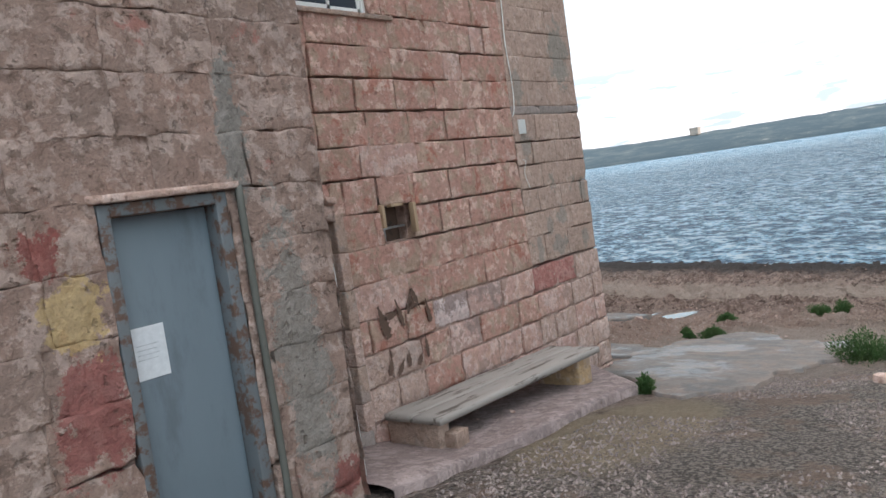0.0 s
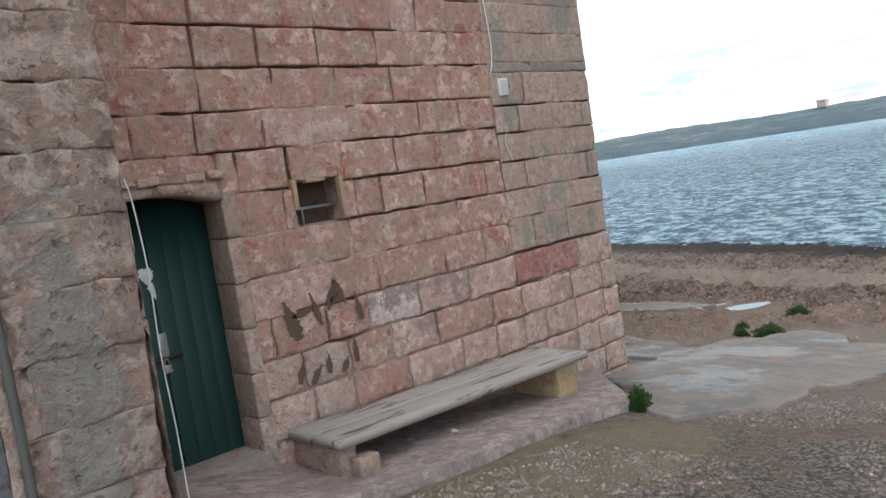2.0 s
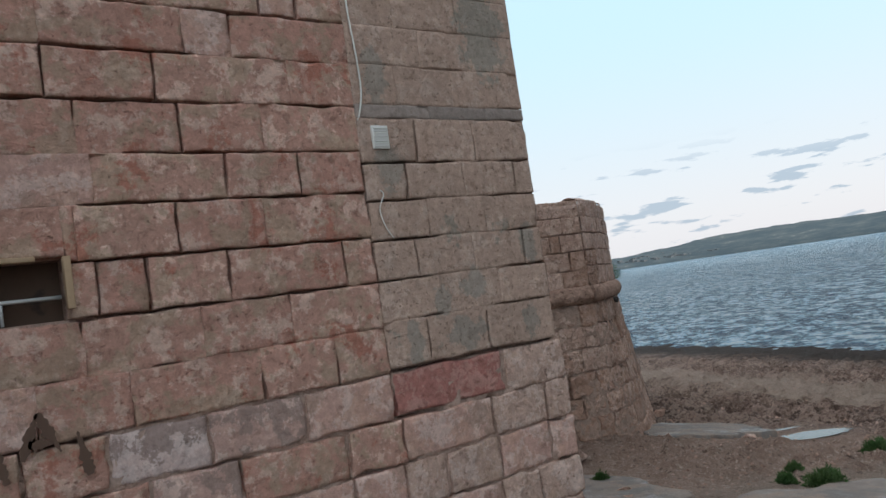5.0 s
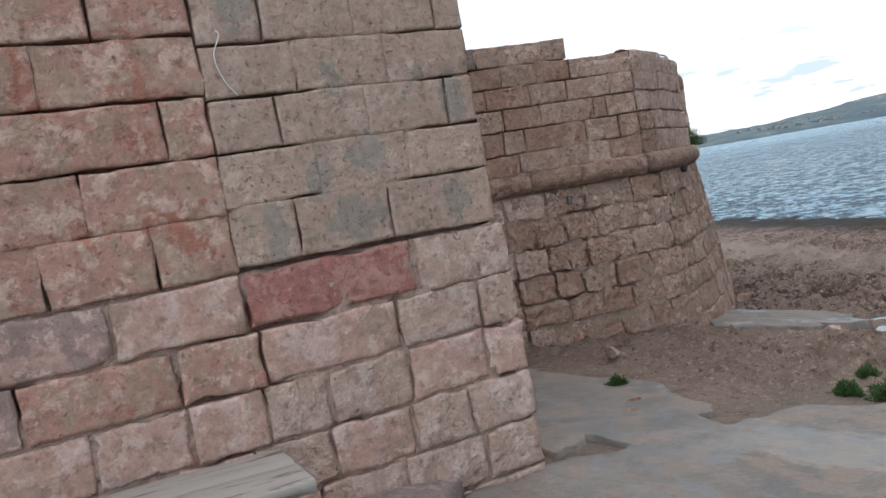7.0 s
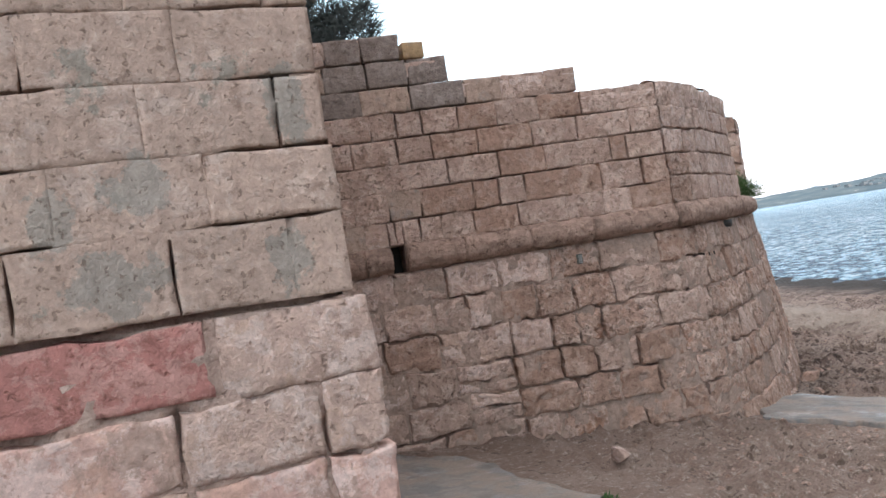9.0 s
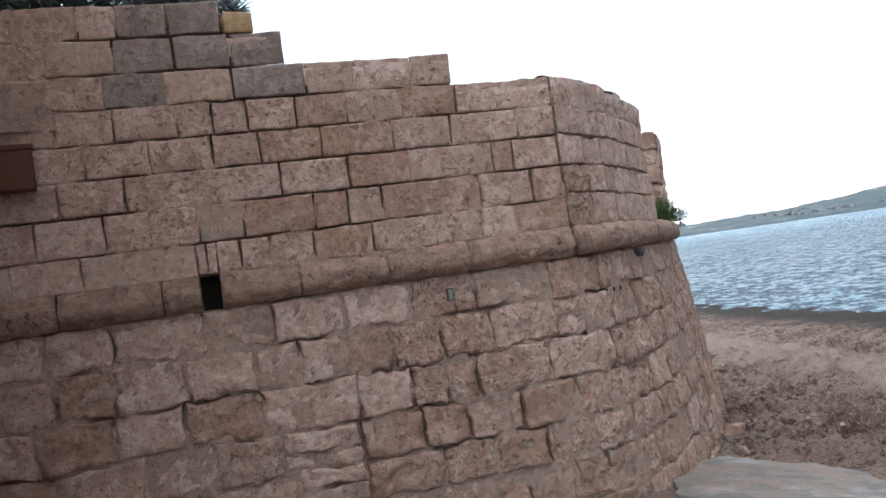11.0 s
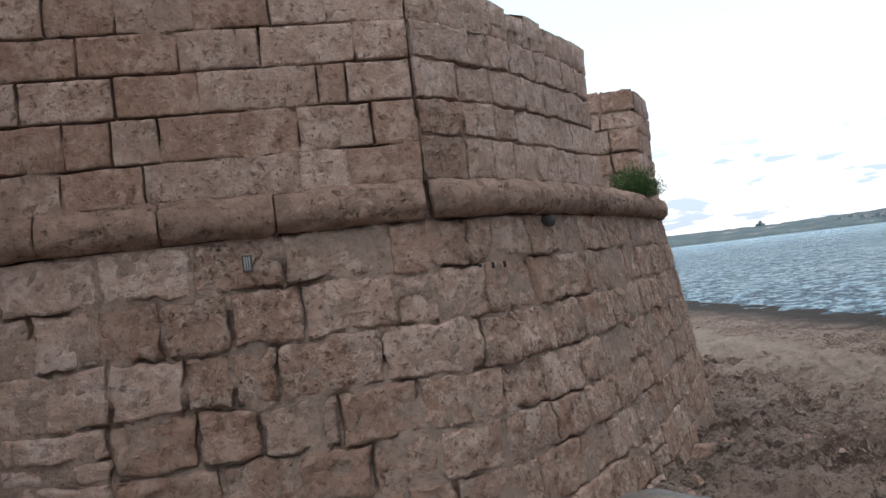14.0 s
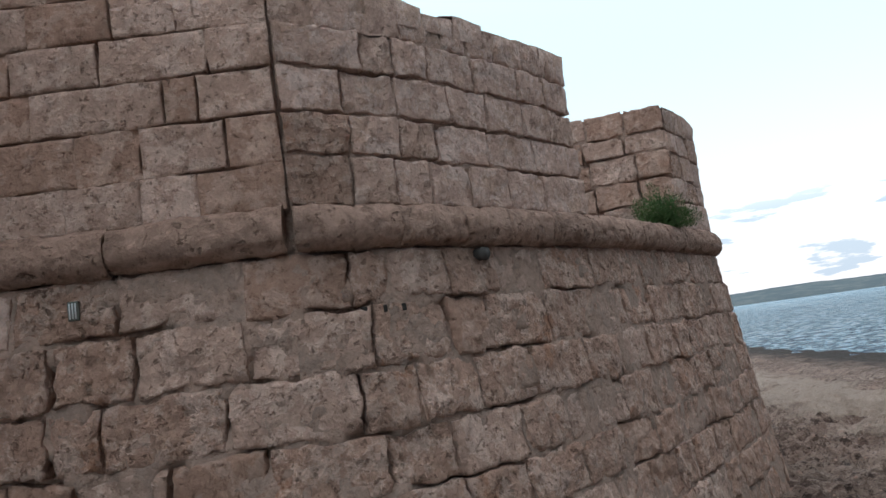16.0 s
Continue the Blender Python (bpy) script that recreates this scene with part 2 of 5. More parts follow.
STEEL = simple("dull_steel", (0.42, 0.42, 0.42), 0.4, 0.8, (0.2, 0.17, 0.15), 30)
BRASS = simple("rusted_bolt_iron", (0.06, 0.04, 0.03), 0.7, 0.4)
LEAF = simple("green_shrub_leaf", (0.045, 0.10, 0.026), 0.8, 0.0, (0.075, 0.125, 0.04), 14, 0.1, (0.45, 0.6))
PINE = simple("dark_grey_green_foliage", (0.035, 0.045, 0.042), 0.8, 0.0, (0.055, 0.065, 0.06), 8, 0.1)
BARK = simple("bark", (0.10, 0.075, 0.055), 0.9)
PEBBLE = stone("mixed_pebbles", (0.27, 0.225, 0.19), (0.16, 0.142, 0.128), (0.36, 0.31, 0.265), 0.2, 0.3, holes=(6.0, 0.46, 0.44))


def glass_pane():
    m, nt, b = blank("dark_window_glass", 0.06, 0.5)
    b.inputs["Base Color"].default_value = rgb(0.05, 0.06, 0.075)
    return m


GLASS = glass_pane()


def blob(nt, pos, wob, cx, cy, rx, ry, soft=0.25):
    """A patch of ground with a ragged edge."""
    p = vec_calc(nt, "SUBTRACT", pos, (cx * U, cy * U, 0))
    p = vec_calc(nt, "MULTIPLY", p, (1 / (rx * U), 1 / (ry * U), 0))
    d = vec_calc(nt, "LENGTH", p, out=1)
    return step_between(nt, calc(nt, "MULTIPLY_ADD", wob, 1.3, calc(nt, "SUBTRACT", d, 0.65)), 1.0 + soft, 1.0 - soft)


def ground_material():
    m, nt, b = blank("rocky_shore_ground", 0.9, 0.25)
    pos = node(nt, "ShaderNodeNewGeometry").outputs["Position"]
    wide = node(nt, "ShaderNodeMapping", {0: pos, 2: (0, 0, radians(-72)), 3: (0.35, 1.5, 1.0)}).outputs[0]
    wob = fuzz(nt, pos, 0.9, 6.0, 0.65)
    bands, big, mid, fine = fuzz(nt, wide, 0.6, 8.0, 0.65), fuzz(nt, pos, 0.3, 5.0), fuzz(nt, pos, 4.0, 9.0, 0.72), fuzz(nt, pos, 34.0, 5.0, 0.65)
    rock = mixc(nt, step_between(nt, bands, 0.42, 0.56), rgb(0.21, 0.138, 0.112), rgb(0.38, 0.268, 0.22))
    rock = mixc(nt, step_between(nt, mid, 0.5, 0.62), rock, rgb(0.17, 0.112, 0.09))
    rock = mixc(nt, calc(nt, "MULTIPLY", step_between(nt, big, 0.54, 0.6), 0.6), rock, rgb(0.38, 0.285, 0.235))
    cracks = step_between(nt, fuzz(nt, wide, 1.7, 10.0, 0.72), 0.49, 0.44)
    rock = mixc(nt, calc(nt, "MULTIPLY", cracks, 0.65), rock, rgb(0.095, 0.055, 0.04))
    rock = mixc(nt, calc(nt, "MULTIPLY", step_between(nt, fuzz(nt, pos, 6.0, 8.0, 0.7), 0.53, 0.6), 0.75), rock, rgb(0.43, 0.32, 0.262))
    rock = mixc(nt, calc(nt, "MULTIPLY", step_between(nt, fuzz(nt, vec_calc(nt, "MULTIPLY", pos, (1.6, 1.0, 1.0)), 3.2, 9.0, 0.7), 0.45, 0.41), 0.9), rock, rgb(0.07, 0.043, 0.034))
    grit = fuzz(nt, pos, 16.0, 6.0, 0.75)
    rock = mixc(nt, calc(nt, "MULTIPLY", step_between(nt, grit, 0.54, 0.6), 0.6), rock, rgb(0.46, 0.35, 0.29))
    rock = mixc(nt, calc(nt, "MULTIPLY", step_between(nt, grit, 0.45, 0.4), 0.75), rock, rgb(0.085, 0.052, 0.042))
    x = node(nt, "ShaderNodeSeparateXYZ", {0: pos}).outputs[0]
    y = node(nt, "ShaderNodeSeparateXYZ", {0: pos}).outputs[1]
    inland = calc(nt, "MULTIPLY_ADD", y, -0.3, calc(nt, "MULTIPLY_ADD", wob, 5.0, x))
    across = calc(nt, "MULTIPLY_ADD", y, -0.33, calc(nt, "MULTIPLY_ADD", bands, 6.0, calc(nt, "SUBTRACT", x, 3.0)))
    beach = calc(nt, "MULTIPLY", step_between(nt, across, 14.2, 15.4), step_between(nt, across, 19.4, 17.6))
    rock = mixc(nt, calc(nt, "MULTIPLY", beach, calc(nt, "MULTIPLY_ADD", step_between(nt, mid, 0.62, 0.5), 0.6, 0.3)), rock, rgb(0.44, 0.345, 0.285))
    rock = mixc(nt, step_between(nt, inland, 24.0, 29.0), rock, rgb(0.048, 0.036, 0.031))
    dirt = mixc(nt, step_between(nt, mid, 0.38, 0.62), rgb(0.46, 0.335, 0.275), rgb(0.30, 0.203, 0.163))
    dirt = mixc(nt, step_between(nt, fuzz(nt, pos, 13.0, 7.0, 0.75), 0.55, 0.6), dirt, rgb(0.54, 0.425, 0.36))
    dirt = mixc(nt, calc(nt, "MULTIPLY", step_between(nt, fuzz(nt, pos, 8.0, 8.0, 0.75), 0.44, 0.40), 0.7), dirt, rgb(0.12, 0.076, 0.058))
    near = blob(nt, pos, wob, 5.5, 1.0, 5.2, 4.5)
    col = mixc(nt, near, rock, dirt)
    gravel = mixc(nt, step_between(nt, fuzz(nt, pos, 28.0, 5.0, 0.78), 0.45, 0.57), rgb(0.125, 0.102, 0.09), rgb(0.40, 0.33, 0.275))
    gravel = mixc(nt, calc(nt, "MULTIPLY", step_between(nt, wob, 0.5, 0.6), 0.75), gravel, rgb(0.31, 0.21, 0.155))
    col = mixc(nt, blob(nt, pos, wob, -0.6, -4.6, 5.6, 3.5), col, gravel)
    pale = rgb(0.33, 0.26, 0.215)
    dusty = calc(nt, "MULTIPLY", blob(nt, pos, wob, 5.9, -1.2, 2.9, 1.8), 0.7)
    col = mixc(nt, dusty, col, pale)
    sandy = blob(nt, pos, wob, 0.7, -1.7, 1.3, 0.6)
    col = mixc(nt, calc(nt, "MULTIPLY", sandy, 0.8), col, rgb(0.39, 0.30, 0.20))
    shade = calc(nt, "MULTIPLY_ADD", fine, 1.0, calc(nt, "MULTIPLY_ADD", mid, 0.8, 0.1))
    col = mixc(nt, 1.0, col, node(nt, "ShaderNodeCombineXYZ", {0: shade, 1: shade, 2: shade}).outputs[0], "MULTIPLY")
    h = calc(nt, "MULTIPLY_ADD", bands, 2.0, calc(nt, "MULTIPLY_ADD", mid, 1.6, calc(nt, "MULTIPLY", fine, 0.4)))
    finish(nt, b, col, h, 1.0, 0.2)
    return m


GROUND = ground_material()


def concrete_material():
    m, nt, b = blank("worn_pale_concrete", 0.85, 0.3)
    pos = node(nt, "ShaderNodeNewGeometry").outputs["Position"]
    mid, fine = fuzz(nt, pos, 4.0, 9.0, 0.7), fuzz(nt, pos, 36.0, 5.0, 0.65)
    col = mixc(nt, step_between(nt, mid, 0.42, 0.58), rgb(0.215, 0.187, 0.168), rgb(0.16, 0.135, 0.12))
    damp = step_between(nt, fuzz(nt, pos, 1.1, 8.0, 0.7), 0.49, 0.6)
    col = mixc(nt, calc(nt, "MULTIPLY", damp, 0.8), col, rgb(0.15, 0.145, 0.143))
    dust = step_between(nt, fuzz(nt, pos, 2.3, 8.0, 0.7), 0.49, 0.56)
    col = mixc(nt, calc(nt, "MULTIPLY", dust, 0.8), col, rgb(0.225, 0.175, 0.145))
    wet = step_between(nt, fuzz(nt, pos, 1.9, 6.0, 0.65), 0.53, 0.6)
    col = mixc(nt, calc(nt, "MULTIPLY", wet, 0.7), col, rgb(0.125, 0.12, 0.118))
    shade = calc(nt, "MULTIPLY_ADD", fine, 0.7, calc(nt, "MULTIPLY_ADD", mid, 0.5, 0.4))
    col = mixc(nt, 1.0, col, node(nt, "ShaderNodeCombineXYZ", {0: shade, 1: shade, 2: shade}).outputs[0], "MULTIPLY")
    finish(nt, b, col, calc(nt, "MULTIPLY_ADD", mid, 1.0, calc(nt, "MULTIPLY", fine, 0.4)), 0.7, 0.03, calc(nt, "MULTIPLY_ADD", damp, -0.45, 0.88))
    return m


CONCRETE = concrete_material()


def sea_material():
    m, nt, b = blank("choppy_sea_water", 0.3, 0.5)
    b.inputs["IOR"].default_value = 1.12
    pos = node(nt, "ShaderNodeNewGeometry").outputs["Position"]
    def swept(along, across):
        n = node(nt, "ShaderNodeMapping", {0: pos, 2: (0, 0, radians(42)), 3: (along, across, 1.0)})
        n.vector_type = "TEXTURE"
        return n.outputs[0]
    chop, waves, swell = fuzz(nt, swept(0.4, 0.3), 1.0, 3.0, 0.6), fuzz(nt, swept(1.5, 1.0), 1.0, 5.0, 0.62), fuzz(nt, swept(45.0, 22.0), 1.0, 6.0, 0.7)
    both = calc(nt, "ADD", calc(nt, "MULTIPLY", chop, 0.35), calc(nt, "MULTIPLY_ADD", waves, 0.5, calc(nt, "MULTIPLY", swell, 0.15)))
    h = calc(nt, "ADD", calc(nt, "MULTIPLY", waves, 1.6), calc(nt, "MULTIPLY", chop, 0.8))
    # Wave noise paints dark troughs and bright sky glints into the water colour.
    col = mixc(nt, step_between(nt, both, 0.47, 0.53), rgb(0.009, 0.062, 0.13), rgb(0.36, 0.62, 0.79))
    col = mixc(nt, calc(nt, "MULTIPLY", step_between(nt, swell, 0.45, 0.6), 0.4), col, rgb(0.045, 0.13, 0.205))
    # White flecks: foam together with painted sparkle.
    foam_glints = step_between(nt, both, 0.535, 0.565)
    col = mixc(nt, calc(nt, "MULTIPLY", foam_glints, 0.85), col, rgb(0.70, 0.78, 0.82))
    finish(nt, b, col, h, 1.0, 2.5)
    return m


SEA = sea_material()


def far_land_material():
    m, nt, b = blank("haze_tinted_far_land", 1.0, 0.0)
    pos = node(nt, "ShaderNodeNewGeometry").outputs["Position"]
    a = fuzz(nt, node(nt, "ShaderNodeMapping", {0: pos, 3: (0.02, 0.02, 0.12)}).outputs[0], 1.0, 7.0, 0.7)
    # Distance haze is mixed into these blue-grey colours; no air is modelled.
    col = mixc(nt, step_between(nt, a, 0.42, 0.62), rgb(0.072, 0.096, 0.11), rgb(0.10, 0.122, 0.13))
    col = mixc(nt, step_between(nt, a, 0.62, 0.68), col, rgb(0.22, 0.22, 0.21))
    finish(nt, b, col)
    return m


FARLAND = far_land_material()


# ---- building helpers ----
def put_mesh(name, verts, faces, material, parent=None, label="", smooth=True, crisp=None):
    """One mesh object; crisp tells, face by face, which ones stay smooth."""
    me = bpy.data.meshes.new(name)
    v = np.asarray(verts, dtype=float) * U
    me.from_pydata(v.tolist(), [], faces)
    me.materials.append(material)
    if smooth:
        me.polygons.foreach_set("use_smooth", crisp or [True] * len(me.polygons))
    ob = new(name, me)
    if parent is not None:
        ob.parent = parent
        base = parent.location if parent.parent is None else parent.location + parent.parent.location
        if base.length > 0:
            me.transform(Matrix.Translation(-base))
    if label:
        tagged(ob, label)
    return ob


def base_at(name, x, y, z, label, category, group="", kind=""):
    e = new(name)
    e.location = (x * U, y * U, z * U)
    return tagged(e, label, category, group, kind)


def join(*pieces):
    verts, faces = [], []
    for v, f in pieces:
        n = len(verts)
        verts += [tuple(p) for p in v]
        faces += [tuple(i + n for i in q) for q in f]
    return verts, faces


def box(x0, x1, y0, y1, z0, z1, bevel=0.0, worn=0.0, seed=0):
    """A box with chamfered, slightly worn edges."""
    bm = bmesh.new()
    bmesh.ops.create_cube(bm, size=1.0)
    for v in bm.verts:
        v.co = Vector((x0 + (v.co.x + 0.5) * (x1 - x0), y0 + (v.co.y + 0.5) * (y1 - y0), z0 + (v.co.z + 0.5) * (z1 - z0)))
    if bevel:
        bmesh.ops.bevel(bm, geom=bm.edges[:], offset=bevel, segments=2, affect="EDGES", profile=0.6)
    for v in bm.verts:
        if worn:
            v.co += noise.noise_vector(v.co * 7 + Vector((seed, 0, 0))) * worn
    bm.verts.index_update()
    out = [v.co.copy() for v in bm.verts], [tuple(v.index for v in f.verts) for f in bm.faces]
    bm.free()
    return out


def tube(points, r, sides=8):
    pts = [Vector(p) for p in points]
    verts, faces = [], []
    for i, p in enumerate(pts):
        d = (pts[min(i + 1, len(pts) - 1)] - pts[max(i - 1, 0)]).normalized()
        a = d.orthogonal().normalized()
        c = d.cross(a)
        verts += [p + (a * math.cos(k * math.tau / sides) + c * math.sin(k * math.tau / sides)) * r for k in range(sides)]
    for i in range(len(pts) - 1):
        for k in range(sides):
            k2 = (k + 1) % sides
            faces.append((i * sides + k, i * sides + k2, (i + 1) * sides + k2, (i + 1) * sides + k))
    faces += [tuple(range(sides))[::-1], tuple((len(pts) - 1) * sides + k for k in range(sides))]
    return verts, faces


def bend(points, n=6):
    """A smooth line through a few points."""
    p = [Vector(q) for q in points]
    p = [p[0] * 2 - p[1]] + p + [p[-1] * 2 - p[-2]]
    out = []
    for i in range(1, len(p) - 2):
        for k in range(n):
            t = k / n
            out.append(0.5 * (2 * p[i] + (p[i + 1] - p[i - 1]) * t + (2 * p[i - 1] - 5 * p[i] + 4 * p[i + 1] - p[i + 2]) * t * t
                              + (3 * p[i] - p[i - 1] - 3 * p[i + 1] + p[i + 2]) * t ** 3))
    return out + [p[-2]]


rng = random.Random(7)


def block(wall, surf, u0, u1, v0, v1, material, rough=0.006, proud=0.012, bevel=0.006, gap=0.005, jag=0.004, m=8, n=7, sunk=0.11, name="stone_block", open_=0.1, bedded=False):
    """One stone with a worn face, set into a wall. Joints wander and are open along some stretches and filled flush along others, alike for both neighbours."""
    s = rng.uniform(0, 99)
    lift = rng.uniform(-proud, proud)
    tilt = rng.uniform(-proud, proud) * 0.6
    lu, lv = [], []
    for out, size, k in ((lu, u1 - u0, m), (lv, v1 - v0, n)):
        e, f = min(0.005 + bevel * 0.4, size * 0.1), min(0.022 + bevel, size * 0.25)
        out += [0.0, e, f] + [f + (size - 2 * f) * q / (k - 4) for q in range(1, k - 4)] + [size - f, size - e, size]
    verts, faces, soft = [], [], []
    chip = rng.randrange(4) if rng.random() < 0.35 else -1
    for j, b in enumerate(lv):
        for i, a in enumerate(lu):
            rim = i in (0, m) or j in (0, n)
            ring = i in (1, m - 1) or j in (1, n - 1)
            pu, pv = u0 + a, v0 + b
            w = noise.noise_vector(Vector((pu * 6, pv * 6, 3))) + 0.7 * noise.noise_vector(Vector((pu * 19, pv * 19, 8)))
            along = noise.noise(Vector((pu * 1.5, pv * 1.9, 31))) + 0.5 * noise.noise(Vector((pu * 5.5, pv * 5.5, 14)))
            if i in (0, 1, m - 1, m) and j not in (0, n):
                along -= 0.12
            gape = 1.0 if bedded else min(max((along + open_) * 4.0, 0.0), 1.0)
            q = noise.noise(Vector((a * 5 + s, b * 5 + 3, s * 0.7))) + 0.7 * noise.noise(Vector((a * 14, b * 14 + s, 5)))
            if m > 8:
                q += 0.55 * noise.noise(Vector((a * 30 + s, b * 30, 9))) - 0.9 * max(0.0, noise.noise(Vector((a * 11, b * 11, s + 20))) - 0.25)
            if rough > 0.02:
                q -= 1.5 * max(0.0, noise.noise(Vector((pu * 8, pv * 10, 50))) - 0.2) + 0.8 * max(0.0, noise.noise(Vector((pu * 21, pv * 21, 54))) - 0.15)
            d = lift + tilt * (2 * a / (u1 - u0) - 1) + q * rough
            corner = (1 if a > (u1 - u0) / 2 else 0) + (2 if b > (v1 - v0) / 2 else 0)
            if rim:
                d = -0.004 - (sunk - 0.004) * gape
            elif ring:
                d = d * (0.55 + 0.45 * gape) - bevel * (0.3 + abs(w.z) * 1.2) * (0.3 + 0.7 * gape)
            if not rim and corner == chip and (i in (1, 2, m - 2, m - 1)) and (j in (1, 2, n - 2, n - 1)):
                d -= 0.014 + rough * 0.8
            g = gap * (0.08 + 1.7 * gape * max(0.15, 0.75 + 1.1 * noise.noise(Vector((pu * 8, pv * 8, 22)))))
            if rim or ring:
                g += (0.0 if rim else 0.003)
            verts.append(surf(u0 + min(max(a, g), u1 - u0 - g) + w.x * jag, v0 + min(max(b, g), v1 - v0 - g) + w.y * jag, d))
    for j in range(n):
        for i in range(m):
            k = j * (m + 1) + i
            faces.append((k, k + 1, k + m + 2, k + m + 1))
            soft.append(0 < i < m - 1 and 0 < j < n - 1)
    return put_mesh(name, verts, faces, material, wall, crisp=soft)


def mortar_bed(wall, surf, u0, u1, v0, v1, holes=(), lost=(), flush=-0.012, mat=MORTAR):
    """The mortar between rough stones: nearly flush for the most part, washed out deep here and there."""
    nu, nv = int((u1 - u0) / 0.045), int((v1 - v0) / 0.045)
    verts, faces = [], []
    for j in range(nv + 1):
        for i in range(nu + 1):
            u, v = u0 + (u1 - u0) * i / nu, v0 + (v1 - v0) * j / nv
            loss = noise.noise(Vector((u * 1.7, v * 2.1, 61))) + 0.6 * noise.noise(Vector((u * 5.5, v * 5.5, 64)))
            for cu, cv, ru, rv in lost:
                if math.hypot((u - cu) / ru, (v - cv) / rv) < 1:
                    loss = 1.0
            verts.append(surf(u, v, flush - 0.09 * min(max((loss - 0.14) * 5, 0.0), 1.0) + 0.012 * noise.noise(Vector((u * 16, v * 16, 3)))))
    for j in range(nv):
        for i in range(nu):
            u, v = u0 + (u1 - u0) * (i + 0.5) / nu, v0 + (v1 - v0) * (j + 0.5) / nv
            if not any(h0 - 0.03 < u < h1 + 0.03 and k0 - 0.03 < v < k1 + 0.03 for h0, h1, k0, k1 in holes):
                k = j * (nu + 1) + i
                faces.append((k, k + 1, k + nu + 2, k + nu + 1))
    return put_mesh("mortar", verts, faces, mat, wall, "pale sandy mortar in the joints")


def fill_row(u0, u1, lo, hi, given=()):
    """The joints of one course: those known, and others at fair lengths between them."""
    marks = [u0] + [g for g in given if u0 < g < u1] + [u1]
    out = [u0]
    for a, b in zip(marks, marks[1:]):
        if b - a > hi * 1.35:
            k = max(2, round((b - a) / ((lo + hi) / 2)))
            for i in range(1, k):
                out.append(a + (b - a) * (i + rng.uniform(-0.18, 0.18)) / k)
        out.append(b)
    return out


def lay(wall, surf, v0, v1, joints, pick, holes=(), **kw):
    """One course of stones; holes are left open and stones are cut back to them."""
    for a, b in zip(joints, joints[1:]):
        parts = [(a, b, v0, v1)]
        for h0, h1, k0, k1 in holes:
            nxt = []
            for p0, p1, q0, q1 in parts:
                if p1 <= h0 or p0 >= h1 or q1 <= k0 or q0 >= k1:
                    nxt.append((p0, p1, q0, q1))
                    continue
                if p0 < h0:
                    nxt.append((p0, h0, q0, q1))
                if p1 > h1:
                    nxt.append((h1, p1, q0, q1))
                mid0, mid1 = max(p0, h0), min(p1, h1)
                if q0 < k0:
                    nxt.append((mid0, mid1, q0, k0))
                if q1 > k1:
                    nxt.append((mid0, mid1, k1, q1))
            parts = nxt
        for p0, p1, q0, q1 in parts:
            if p1 - p0 > 0.05 and q1 - q0 > 0.035:
                block(wall, surf, p0, p1, q0, q1, pick((p0 + p1) / 2, (q0 + q1) / 2), **kw)


def backing(name, surf, us, vs, holes, thick, material, label, front=-0.10):
    """The solid core of a wall behind its stones, open where doors and windows are."""
    us = sorted(set(us) | {h for q in holes for h in q[:2]})
    vs = sorted(set(vs) | {h for q in holes for h in q[2:]})
    inside = lambda a, b: any(h0 <= a <= h1 and k0 <= b <= k1 for h0, h1, k0, k1 in holes)  # noqa: E731
    cells = {(i, j) for i in range(len(us) - 1) for j in range(len(vs) - 1) if not inside((us[i] + us[i + 1]) / 2, (vs[j] + vs[j + 1]) / 2)}
    nu, nv = len(us), len(vs)
    verts = [surf(a, b, front) for b in vs for a in us] + [surf(a, b, -thick) for b in vs for a in us]
    o = nu * nv
    at = lambda i, j: j * nu + i  # noqa: E731
    faces = []
    for i, j in sorted(cells):
        a, b, c, d = at(i, j), at(i + 1, j), at(i + 1, j + 1), at(i, j + 1)
        faces += [(a, b, c, d), (d + o, c + o, b + o, a + o)]
        for di, dj, p, q in ((0, -1, a, b), (1, 0, b, c), (0, 1, c, d), (-1, 0, d, a)):
            if (i + di, j + dj) not in cells:
                faces.append((q, p, p + o, q + o))
    return tagged(put_mesh(name, verts, faces, material, smooth=False), label, "wall", kind="structure")


# ---- ground, sea and distance ----
def shore_x(y):
    return 26.3 + 0.33 * min(max(y, -60), 13) + 0.27 * max(0.0, y - 13)


def slope_z(x, y):
    """The fall of the land towards the sea."""
    if x < -12:
        return -0.06 + 0.118 * 12
    if x < 11:
        return -0.06 - 0.118 * x
    xs = shore_x(y)
    f = (x - 11) / (xs - 11)
    return -1.358 - 1.6 * f if f < 1 else -2.958 - 0.35 * min(x - xs, 20)


PUDDLE = (10.35, 1.95)


